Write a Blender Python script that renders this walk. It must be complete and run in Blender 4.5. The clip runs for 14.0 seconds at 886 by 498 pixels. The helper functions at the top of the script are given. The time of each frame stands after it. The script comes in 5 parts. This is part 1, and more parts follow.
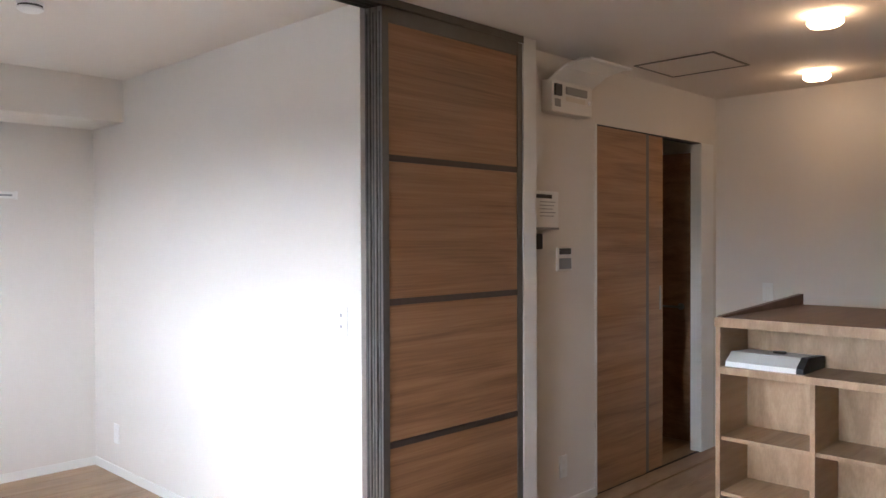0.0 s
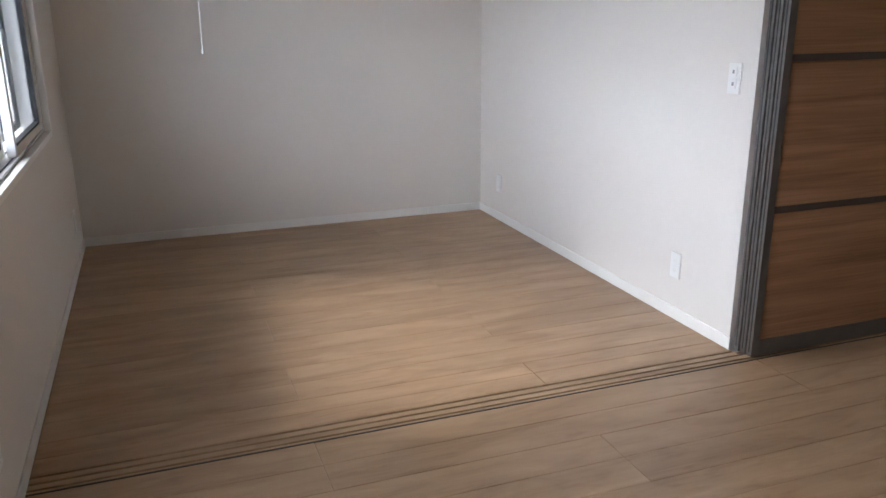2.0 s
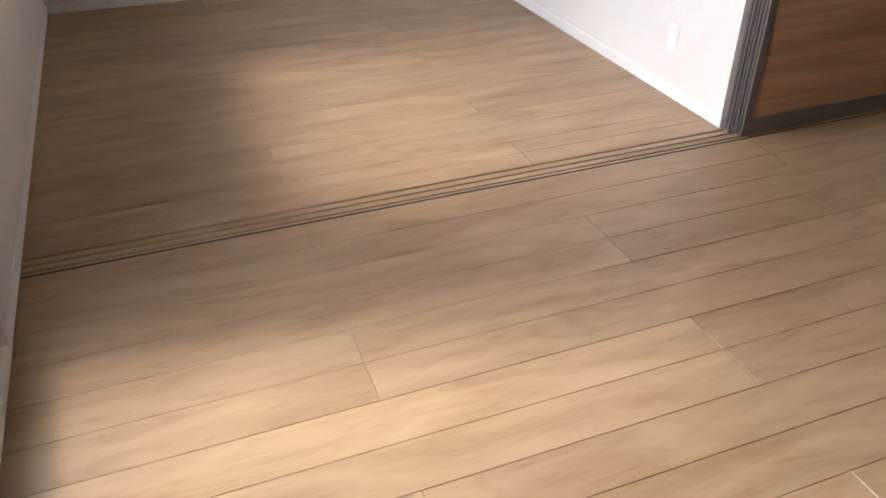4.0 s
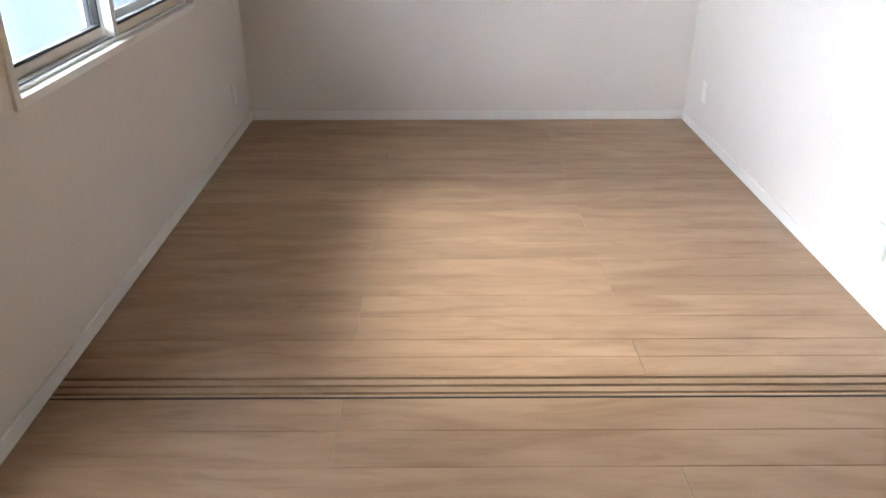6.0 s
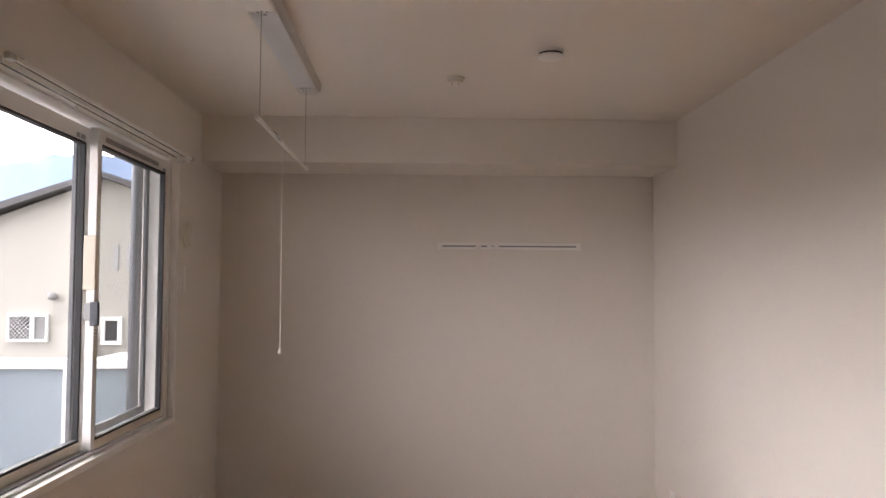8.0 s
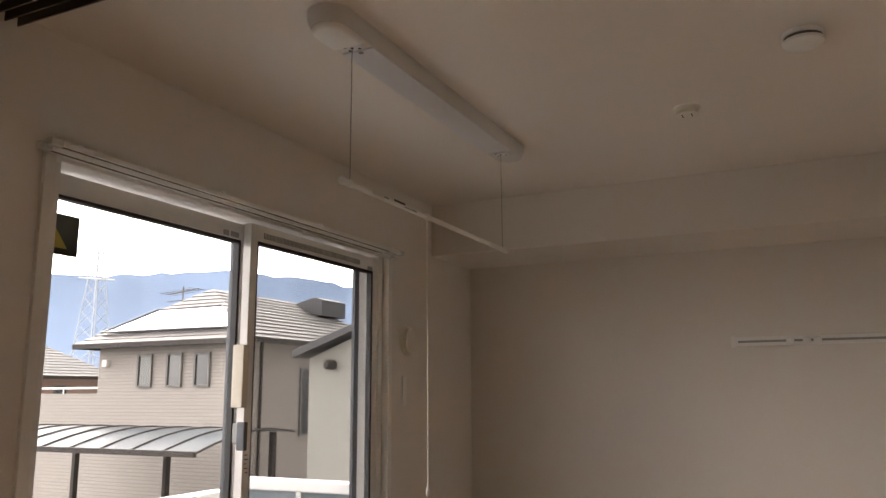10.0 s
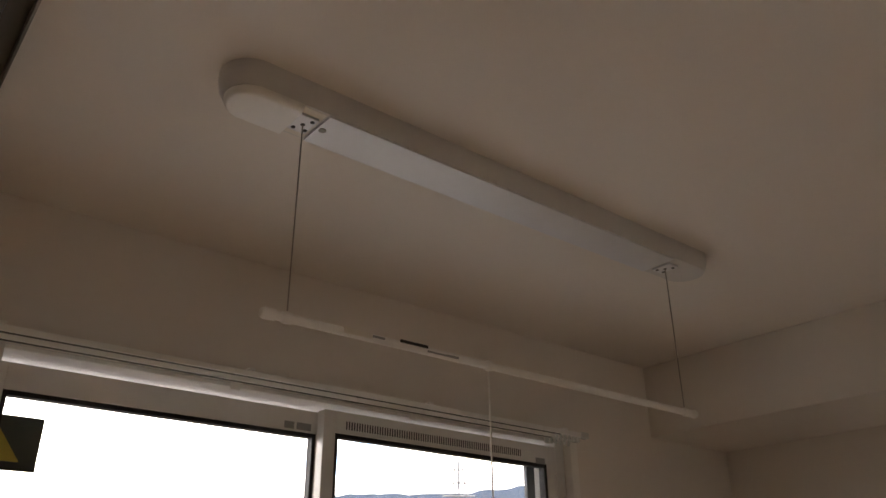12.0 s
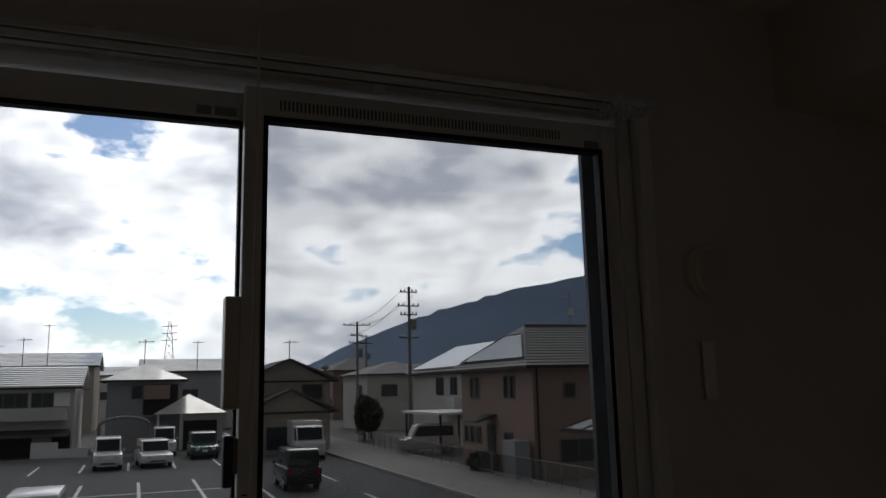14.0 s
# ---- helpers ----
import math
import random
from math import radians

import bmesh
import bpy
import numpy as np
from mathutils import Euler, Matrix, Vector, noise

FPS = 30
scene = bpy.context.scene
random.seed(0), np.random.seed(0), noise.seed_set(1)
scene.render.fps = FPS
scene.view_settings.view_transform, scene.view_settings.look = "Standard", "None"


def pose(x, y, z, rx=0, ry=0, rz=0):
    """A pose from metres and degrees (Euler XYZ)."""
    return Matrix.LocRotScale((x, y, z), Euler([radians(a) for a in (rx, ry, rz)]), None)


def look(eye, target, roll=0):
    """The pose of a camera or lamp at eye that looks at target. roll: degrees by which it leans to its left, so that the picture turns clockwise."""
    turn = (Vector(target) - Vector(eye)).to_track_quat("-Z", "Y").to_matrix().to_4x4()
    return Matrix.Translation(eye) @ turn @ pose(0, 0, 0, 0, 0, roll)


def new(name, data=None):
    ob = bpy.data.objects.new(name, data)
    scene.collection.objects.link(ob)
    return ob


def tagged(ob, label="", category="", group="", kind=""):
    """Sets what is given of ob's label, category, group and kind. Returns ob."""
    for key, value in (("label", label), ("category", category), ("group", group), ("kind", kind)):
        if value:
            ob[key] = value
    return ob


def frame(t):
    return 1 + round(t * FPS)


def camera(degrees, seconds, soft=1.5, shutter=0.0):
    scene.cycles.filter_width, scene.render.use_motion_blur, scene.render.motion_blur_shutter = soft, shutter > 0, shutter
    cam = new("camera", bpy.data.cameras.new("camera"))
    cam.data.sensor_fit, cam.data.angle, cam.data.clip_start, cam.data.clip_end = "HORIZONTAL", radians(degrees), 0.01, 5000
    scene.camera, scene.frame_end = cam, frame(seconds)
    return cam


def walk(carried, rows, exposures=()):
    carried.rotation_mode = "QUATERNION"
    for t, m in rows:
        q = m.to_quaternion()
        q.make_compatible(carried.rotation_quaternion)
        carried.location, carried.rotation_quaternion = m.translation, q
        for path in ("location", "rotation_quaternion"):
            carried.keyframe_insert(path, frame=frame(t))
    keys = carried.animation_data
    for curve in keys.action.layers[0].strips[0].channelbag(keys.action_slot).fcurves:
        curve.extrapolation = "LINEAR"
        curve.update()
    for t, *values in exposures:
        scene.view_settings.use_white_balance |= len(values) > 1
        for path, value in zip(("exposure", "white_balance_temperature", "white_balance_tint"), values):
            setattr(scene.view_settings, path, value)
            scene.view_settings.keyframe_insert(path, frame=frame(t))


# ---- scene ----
cam = camera(58.9, 14.0)

# rows: seconds, eye, target, roll
PATH = [
    (0, (0.612, -2.432, 1.452), (2.041, -1.032, 1.425), -0.2),
    (0.5, (0.52, -2.482, 1.457), (1.671, -0.847, 1.411), -0.2),
    (1, (0.487, -2.529, 1.455), (1.393, -0.747, 1.418), -0.2),
    (1.5, (0.458, -2.499, 1.424), (1.225, -0.652, 1.397), -0.2),
    (2, (0.476, -2.416, 1.353), (1.136, -0.617, 0.783), -0.4),
    (2.5, (0.422, -2.443, 1.334), (1.008, -0.815, 0.329), -0.1),
    (4.8, (0.712, -2.2, 1.395), (1.315, -0.652, 0.282), 0.0),
    (5, (0.803, -2.152, 1.385), (1.221, -0.51, 0.323), -0.3),
    (5.5, (1.051, -2.026, 1.378), (1.101, -0.267, 0.427), -0.5),
    (6, (1.152, -1.972, 1.399), (1.16, -0.174, 0.522), -0.1),
    (6.5, (1.173, -1.987, 1.405), (1.188, -0.143, 0.631), 0.0),
    (7, (1.17, -2.034, 1.44), (1.209, -0.106, 0.907), 0.3),
    (7.5, (1.186, -2.066, 1.449), (1.237, -0.076, 1.263), 0.5),
    (8, (1.201, -2.081, 1.466), (1.263, -0.084, 1.564), 0.3),
    (8.2, (1.2, -2.075, 1.472), (1.269, -0.084, 1.649), 0.3),
    (10.3, (1.773, -0.937, 1.492), (0.802, 0.759, 1.918), -0.5),
    (10.5, (1.788, -0.808, 1.483), (0.776, 0.847, 1.967), -0.6),
    (11, (1.752, -0.482, 1.521), (0.613, 1.052, 2.112), -0.7),
    (11.5, (1.733, -0.224, 1.579), (0.428, 1.098, 2.319), -0.7),
    (12, (1.727, -0.083, 1.582), (0.317, 1.053, 2.433), -0.4),
    (12.5, (1.681, 0.026, 1.567), (0.214, 1.071, 2.435), -0.1),
    (13, (1.594, 0.205, 1.520), (0.051, 1.263, 2.221), -1.3),
    (13.5, (1.487, 0.475, 1.496), (-0.171, 1.476, 1.997), -1.4),
    (14, (1.466, 0.757, 1.480), (-0.368, 1.473, 1.828), -1.3),
]
EXPOSURES = [
    (0.0, 1.92, 5750, 12), (0.5, 1.65, 6050, 11), (1.0, 1.4, 6150, 11), (1.5, 1.3, 6150, 11), (2.0, 1.05, 5750, 12), (2.5, 1.3, 5750, 13),
    (5.0, 1.6, 6250, 14), (5.5, 1.7, 5650, 11), (6.5, 1.68, 6250, 11), (7.5, 1.15, 6700, 18), (8.2, 0.85, 7000, 22), (10.3, 0.15, 7650, 18),
    (11.0, -0.4, 8450, 22), (11.5, 0.05, 8650, 25), (12.0, 0.12, 7550, 19), (12.5, 0.4, 6300, 13), (13.0, -0.12, 6300, 12), (13.5, -2.15, 6300, 12),
    (14.0, -3.05, 6400, 13),
]
walk(cam, [(t, look(eye, target, roll)) for t, eye, target, roll in PATH], EXPOSURES)

# ---- daylight ----
SUN_ELEVATION, SUN_AZIMUTH = radians(38), radians(77)  # azimuth to the left of +y
world = bpy.data.worlds.new("world")
world.use_nodes = True
scene.world = world


def add_sky():
    nt = world.node_tree
    n, l = nt.nodes, nt.links
    bg = n["Background"]
    sky = n.new("ShaderNodeTexSky")
    sky.sky_type = "NISHITA"
    sky.sun_disc = False
    sky.dust_density, sky.ozone_density = 0.2, 3.0
    sky.sun_elevation, sky.sun_rotation = SUN_ELEVATION, -SUN_AZIMUTH
    tc = n.new("ShaderNodeTexCoord")
    mp = n.new("ShaderNodeMapping")
    mp.inputs["Scale"].default_value = (1.0, 1.0, 2.1)
    noise_a = n.new("ShaderNodeTexNoise")
    noise_a.inputs["Scale"].default_value = 4.6
    noise_a.inputs["Detail"].default_value = 12
    noise_a.inputs["Roughness"].default_value = 0.56
    noise_b = n.new("ShaderNodeTexNoise")
    noise_b.inputs["Scale"].default_value = 13.0
    noise_b.inputs["Detail"].default_value = 10
    noise_b.inputs["Roughness"].default_value = 0.6
    l.new(mp.outputs["Vector"], noise_b.inputs["Vector"])
    part_a, billow = n.new("ShaderNodeMath"), n.new("ShaderNodeMath")
    part_a.operation, part_a.inputs[1].default_value = "MULTIPLY", 0.76
    billow.operation, billow.inputs[1].default_value = "MULTIPLY_ADD", 0.24
    l.new(noise_a.outputs["Fac"], part_a.inputs[0])
    l.new(noise_b.outputs["Fac"], billow.inputs[0])
    l.new(part_a.outputs[0], billow.inputs[2])
    cover = n.new("ShaderNodeValToRGB")
    cover.color_ramp.elements[0].position, cover.color_ramp.elements[1].position = 0.385, 0.43
    shade = n.new("ShaderNodeValToRGB")
    e = shade.color_ramp.elements
    e[0].position, e[0].color = 0.43, (40.0, 40.3, 40.6, 1)
    e[1].position, e[1].color = 0.61, (15.5, 16.6, 19.0, 1)
    mid = e.new(0.50)
    mid.color = (30.0, 30.6, 31.6, 1)
    mix = n.new("ShaderNodeMix")
    mix.data_type = "RGBA"
    l.new(tc.outputs["Generated"], mp.inputs["Vector"])
    l.new(mp.outputs["Vector"], noise_a.inputs["Vector"])
    l.new(billow.outputs[0], cover.inputs["Fac"])
    l.new(billow.outputs[0], shade.inputs["Fac"])
    l.new(cover.outputs["Color"], mix.inputs["Factor"])
    clear = n.new("ShaderNodeVectorMath")
    clear.operation = "SCALE"
    clear.inputs["Scale"].default_value = 2.6
    l.new(sky.outputs["Color"], clear.inputs[0])
    l.new(clear.outputs[0], mix.inputs["A"])
    l.new(shade.outputs["Color"], mix.inputs["B"])
    # the clouded sky is brighter on the sun's side
    dot, side, gain = n.new("ShaderNodeVectorMath"), n.new("ShaderNodeMapRange"), n.new("ShaderNodeVectorMath")
    dot.operation, gain.operation = "DOT_PRODUCT", "SCALE"
    dot.inputs[1].default_value = (-math.sin(SUN_AZIMUTH), math.cos(SUN_AZIMUTH), 0.15)
    side.inputs["From Min"].default_value, side.inputs["From Max"].default_value = -0.2, 1.0
    side.inputs["To Min"].default_value, side.inputs["To Max"].default_value = 0.28, 2.1
    l.new(tc.outputs["Generated"], dot.inputs[0])
    l.new(dot.outputs["Value"], side.inputs["Value"])
    l.new(mix.outputs["Result"], gain.inputs[0])
    l.new(side.outputs[0], gain.inputs["Scale"])
    l.new(gain.outputs[0], bg.inputs["Color"])
    bg.inputs["Strength"].default_value = 0.13


add_sky()
sun = new("sun", bpy.data.lights.new("sun", "SUN"))
sun.data.energy, sun.data.angle, sun.data.color = 2.4, radians(20), (1.0, 0.96, 0.90)
d = Vector((-math.sin(SUN_AZIMUTH) * math.cos(SUN_ELEVATION), math.cos(SUN_AZIMUTH) * math.cos(SUN_ELEVATION), math.sin(SUN_ELEVATION)))
sun.matrix_world = look(d * 40, (0, 0, 0))


# ---- materials ----
def mat(name, col, rough=0.5, metal=0.0, var=0.06, scale=3.0, fine=60.0, bump=0.02, bump_scale=250.0, coat=0.0):
    """A surface with stains at one scale, grain at another and a fine relief."""
    m = bpy.data.materials.new(name)
    m.use_nodes = True
    n, l = m.node_tree.nodes, m.node_tree.links
    p = n["Principled BSDF"]
    tc = n.new("ShaderNodeTexCoord")
    a, b, c = (n.new("ShaderNodeTexNoise") for _ in range(3))
    for node, s in ((a, scale), (b, fine), (c, bump_scale)):
        node.inputs["Scale"].default_value = s
        node.inputs["Detail"].default_value = 4
        l.new(tc.outputs["Object"], node.inputs["Vector"])
    add = n.new("ShaderNodeMath")
    add.operation = "MULTIPLY_ADD"
    add.inputs[1].default_value = 0.35
    l.new(b.outputs["Fac"], add.inputs[0])
    l.new(a.outputs["Fac"], add.inputs[2])
    ramp = n.new("ShaderNodeValToRGB")
    ramp.color_ramp.elements[0].position, ramp.color_ramp.elements[1].position = 0.4, 0.95
    ramp.color_ramp.elements[0].color = (*[max(0, k * (1 - var)) for k in col], 1)
    ramp.color_ramp.elements[1].color = (*[min(1, k * (1 + var)) for k in col], 1)
    l.new(add.outputs[0], ramp.inputs["Fac"])
    l.new(ramp.outputs["Color"], p.inputs["Base Color"])
    p.inputs["Roughness"].default_value = rough
    p.inputs["Metallic"].default_value = metal
    p.inputs["Coat Weight"].default_value = coat
    if bump:
        bp = n.new("ShaderNodeBump")
        bp.inputs["Strength"].default_value = bump
        bp.inputs["Distance"].default_value = 0.01
        l.new(c.outputs["Fac"], bp.inputs["Height"])
        l.new(bp.outputs["Normal"], p.inputs["Normal"])
    return m


def wood(name, dark, mid, light, rough=0.45, stretch=(1.1, 13.0, 13.0), tone=0.25, bump=0.05, fine=0.4, fleck=0.0):
    """Long-grained wood with the grain along x, each piece with a tone of its own."""
    m = bpy.data.materials.new(name)
    m.use_nodes = True
    n, l = m.node_tree.nodes, m.node_tree.links
    p = n["Principled BSDF"]
    tc, info = n.new("ShaderNodeTexCoord"), n.new("ShaderNodeObjectInfo")
    off = n.new("ShaderNodeVectorMath")
    off.operation = "SCALE"
    off.inputs[0].default_value = (17.0, 31.0, 7.0)
    l.new(info.outputs["Random"], off.inputs["Scale"])
    shift = n.new("ShaderNodeVectorMath")
    shift.operation = "ADD"
    l.new(tc.outputs["Object"], shift.inputs[0])
    l.new(off.outputs[0], shift.inputs[1])
    mp = n.new("ShaderNodeMapping")
    mp.inputs["Scale"].default_value = stretch
    l.new(shift.outputs[0], mp.inputs["Vector"])
    a, b = n.new("ShaderNodeTexNoise"), n.new("ShaderNodeTexNoise")
    a.inputs["Scale"].default_value, a.inputs["Detail"].default_value, a.inputs["Distortion"].default_value = 1.3, 5, 0.9
    mp2 = n.new("ShaderNodeMapping")
    mp2.inputs["Scale"].default_value = (stretch[0] * 2.2, stretch[1] * 7, stretch[2] * 7)
    l.new(shift.outputs[0], mp2.inputs["Vector"])
    b.inputs["Scale"].default_value, b.inputs["Detail"].default_value = 2.0, 3
    l.new(mp.outputs[0], a.inputs["Vector"])
    l.new(mp2.outputs[0], b.inputs["Vector"])
    add = n.new("ShaderNodeMath")
    add.operation = "MULTIPLY_ADD"
    add.inputs[1].default_value = fine
    l.new(b.outputs["Fac"], add.inputs[0])
    l.new(a.outputs["Fac"], add.inputs[2])
    ramp = n.new("ShaderNodeValToRGB")
    e = ramp.color_ramp.elements
    e[0].position, e[0].color = 0.30 + fine * 0.4, (*dark, 1)
    e[1].position, e[1].color = 0.75 + fine * 0.5, (*light, 1)
    k = e.new(0.50 + fine * 0.5)
    k.color = (*mid, 1)
    l.new(add.outputs[0], ramp.inputs["Fac"])
    hsv = n.new("ShaderNodeHueSaturation")
    val = n.new("ShaderNodeMath")
    val.operation = "MULTIPLY_ADD"
    val.inputs[1].default_value, val.inputs[2].default_value = tone, 1 - tone / 2
    l.new(info.outputs["Random"], val.inputs[0])
    l.new(val.outputs[0], hsv.inputs["Value"])
    l.new(ramp.outputs["Color"], hsv.inputs["Color"])
    # sparse darker figure along the grain
    mp3 = n.new("ShaderNodeMapping")
    mp3.inputs["Scale"].default_value = (stretch[0] * 2.6, stretch[1] * 1.9, stretch[2] * 1.9)
    c = n.new("ShaderNodeTexNoise")
    c.inputs["Scale"].default_value, c.inputs["Detail"].default_value, c.inputs["Distortion"].default_value = 1.0, 6, 1.6
    pick, dim = n.new("ShaderNodeMapRange"), n.new("ShaderNodeMix")
    pick.inputs["From Min"].default_value, pick.inputs["From Max"].default_value = 0.52, 0.72
    pick.inputs["To Max"].default_value = fleck
    dim.data_type, dim.blend_type = "RGBA", "MULTIPLY"
    dim.inputs["B"].default_value = (0.62, 0.50, 0.40, 1)
    l.new(shift.outputs[0], mp3.inputs["Vector"])
    l.new(mp3.outputs[0], c.inputs["Vector"])
    l.new(c.outputs["Fac"], pick.inputs["Value"])
    l.new(pick.outputs[0], dim.inputs["Factor"])
    l.new(hsv.outputs["Color"], dim.inputs["A"])
    l.new(dim.outputs["Result"], p.inputs["Base Color"])
    p.inputs["Roughness"].default_value = rough
    bp = n.new("ShaderNodeBump")
    bp.inputs["Strength"].default_value, bp.inputs["Distance"].default_value = bump, 0.004
    l.new(b.outputs["Fac"], bp.inputs["Height"])
    l.new(bp.outputs["Normal"], p.inputs["Normal"])
    return m


def glass_mat(name, tint=(0.97, 0.985, 0.98)):
    m = bpy.data.materials.new(name)
    m.use_nodes = True
    n, l = m.node_tree.nodes, m.node_tree.links
    n.remove(n["Principled BSDF"])
    tr, gl, mx, fr = n.new("ShaderNodeBsdfTransparent"), n.new("ShaderNodeBsdfGlossy"), n.new("ShaderNodeMixShader"), n.new("ShaderNodeLayerWeight")
    tr.inputs["Color"].default_value = (*tint, 1)
    gl.inputs["Roughness"].default_value = 0.01
    power, share = n.new("ShaderNodeMath"), n.new("ShaderNodeMath")
    power.operation, power.inputs[1].default_value = "POWER", 4.5
    share.operation, share.inputs[1].default_value, share.inputs[2].default_value = "MULTIPLY_ADD", 0.45, 0.025
    l.new(fr.outputs["Facing"], power.inputs[0])
    l.new(power.outputs[0], share.inputs[0])
    l.new(share.outputs[0], mx.inputs[0])
    l.new(tr.outputs[0], mx.inputs[1])
    l.new(gl.outputs[0], mx.inputs[2])
    l.new(mx.outputs[0], n["Material Output"].inputs[0])
    return m


def mesh_mat(name):
    """Insect screen: fine dark threads, mostly see-through."""
    m = bpy.data.materials.new(name)
    m.use_nodes = True
    n, l = m.node_tree.nodes, m.node_tree.links
    p = n["Principled BSDF"]
    p.inputs["Base Color"].default_value = (0.08, 0.085, 0.09, 1)
    tr, mx = n.new("ShaderNodeBsdfTransparent"), n.new("ShaderNodeMixShader")
    mx.inputs[0].default_value = 0.18
    l.new(tr.outputs[0], mx.inputs[1])
    l.new(p.outputs[0], mx.inputs[2])
    l.new(mx.outputs[0], n["Material Output"].inputs[0])
    return m


def frosted_mat(name, col, through_share=0.6, rough=0.35):
    """A frosted sheet that passes part of the daylight, scattered."""
    m = mat(name, col, rough, var=0.05, scale=1.0)
    n, l = m.node_tree.nodes, m.node_tree.links
    tl, mx = n.new("ShaderNodeBsdfTranslucent"), n.new("ShaderNodeMixShader")
    tl.inputs["Color"].default_value = (*col, 1)
    mx.inputs[0].default_value = through_share
    l.new(n["Principled BSDF"].outputs[0], mx.inputs[1])
    l.new(tl.outputs[0], mx.inputs[2])
    l.new(mx.outputs[0], n["Material Output"].inputs[0])
    return m


def glow(name, col, strength):
    m = bpy.data.materials.new(name)
    m.use_nodes = True
    p = m.node_tree.nodes["Principled BSDF"]
    p.inputs["Base Color"].default_value = (*col, 1)
    p.inputs["Emission Color"].default_value = (*col, 1)
    p.inputs["Emission Strength"].default_value = strength
    return m


def courses(name, col, joint, w, h, rough=0.7, mortar=0.012):
    """Small wall tiles or siding of a far house, at real size."""
    m = mat(name, col, rough, var=0.08, scale=0.6, fine=8)
    n, l = m.node_tree.nodes, m.node_tree.links
    p = n["Principled BSDF"]
    tc = n.new("ShaderNodeTexCoord")
    sep, comb, s = n.new("ShaderNodeSeparateXYZ"), n.new("ShaderNodeCombineXYZ"), n.new("ShaderNodeMath")
    l.new(tc.outputs["Object"], sep.inputs[0])
    l.new(sep.outputs[0], s.inputs[0])
    l.new(sep.outputs[1], s.inputs[1])
    l.new(s.outputs[0], comb.inputs[0])
    l.new(sep.outputs[2], comb.inputs[1])
    br = n.new("ShaderNodeTexBrick")
    br.inputs["Scale"].default_value = 1.0
    br.inputs["Mortar Size"].default_value = mortar
    br.inputs["Brick Width"].default_value, br.inputs["Row Height"].default_value = w, h
    br.inputs["Color1"].default_value = (*col, 1)
    br.inputs["Color2"].default_value = (*[k * 0.92 for k in col], 1)
    br.inputs["Mortar"].default_value = (*joint, 1)
    l.new(comb.outputs[0], br.inputs["Vector"])
    l.new(br.outputs["Color"], p.inputs["Base Color"])
    return m


WALLPAPER = mat("wallpaper", (0.735, 0.69, 0.635), 0.85, var=0.02, scale=1.2, fine=40, bump=0.12, bump_scale=380)
CEILING = mat("ceiling_paper", (0.745, 0.70, 0.645), 0.9, var=0.025, scale=1.0, fine=50, bump=0.14, bump_scale=320)
OAK = wood("oak_floor", (0.285, 0.175, 0.094), (0.365, 0.235, 0.133), (0.435, 0.29, 0.17), 0.40, (1.4, 7.0, 7.0), 0.15, 0.03, 0.20, 0.38)
WALNUT = wood("brown_door_wood", (0.215, 0.106, 0.05), (0.325, 0.172, 0.083), (0.42, 0.235, 0.12), 0.4, (0.7, 3.0, 11.0), 0.06)
SHELF_WOOD = wood("light_shelf_wood", (0.34, 0.215, 0.115), (0.44, 0.29, 0.165), (0.53, 0.37, 0.225), 0.45, (0.9, 9.0, 3.0), 0.06)
SHELF_DARK = wood("brown_counter_wood", (0.10, 0.05, 0.027), (0.15, 0.078, 0.042), (0.20, 0.11, 0.06), 0.4, (1.0, 9.0, 3.0), 0.05)
UNDERLAY = mat("dark_underlay", (0.10, 0.06, 0.035), 0.8)
WHITE = mat("white_plastic", (0.80, 0.79, 0.76), 0.4, var=0.03, scale=8, bump=0.01)
IVORY = mat("ivory_plastic", (0.72, 0.68, 0.60), 0.45, var=0.03, scale=8, bump=0.01)
TRIM = mat("white_trim_sheet", (0.79, 0.77, 0.73), 0.45, var=0.03, scale=4, bump=0.02)
SASH = mat("white_sash_resin", (0.76, 0.75, 0.73), 0.35, var=0.04, scale=6, bump=0.01)
SASH_CREAM = mat("cream_sash_rail", (0.66, 0.60, 0.50), 0.4, var=0.05, scale=5, bump=0.01)
ALU = mat("grey_aluminium_frame", (0.17, 0.155, 0.14), 0.38, 0.6, var=0.06, scale=20, fine=200, bump=0.02)
RAIL_DARK = mat("dark_brown_rail", (0.085, 0.066, 0.056), 0.45, 0.3, var=0.06, scale=20)
ALU_DARK = mat("dark_aluminium", (0.075, 0.08, 0.09), 0.4, 0.5, var=0.06, scale=20)
# black for rubber and grooves, also for painted shade in far house openings
GASKET_AND_SHADE = mat("black_gasket_and_shade", (0.012, 0.012, 0.014), 0.6, var=0.1)
BLACK = mat("black_plastic", (0.02, 0.02, 0.022), 0.4, var=0.1)
GREY = mat("grey_plastic", (0.30, 0.30, 0.30), 0.5)
LABEL_INK = mat("label_ink", (0.09, 0.085, 0.08), 0.6)
STEEL = mat("steel_thread", (0.35, 0.33, 0.30), 0.35, 0.8)
CORD = mat("white_cord", (0.75, 0.73, 0.68), 0.8)
CLEAR = mat("clear_plastic_clip", (0.62, 0.64, 0.62), 0.2, var=0.05)
GLASS = glass_mat("window_glass")
SCREEN = mesh_mat("insect_screen")
# white sheet of the added front screen, brightens the ceiling
FROST_FILL = frosted_mat("frosted_white_fill_panel", (0.74, 0.76, 0.77), 0.65)
FROST = frosted_mat("frosted_grey_panel", (0.40, 0.45, 0.49))
CAP = mat("white_cap_rail", (0.80, 0.80, 0.80), 0.4, var=0.03)
SIGN_DARK = mat("dark_sign_film", (0.06, 0.07, 0.06), 0.5)
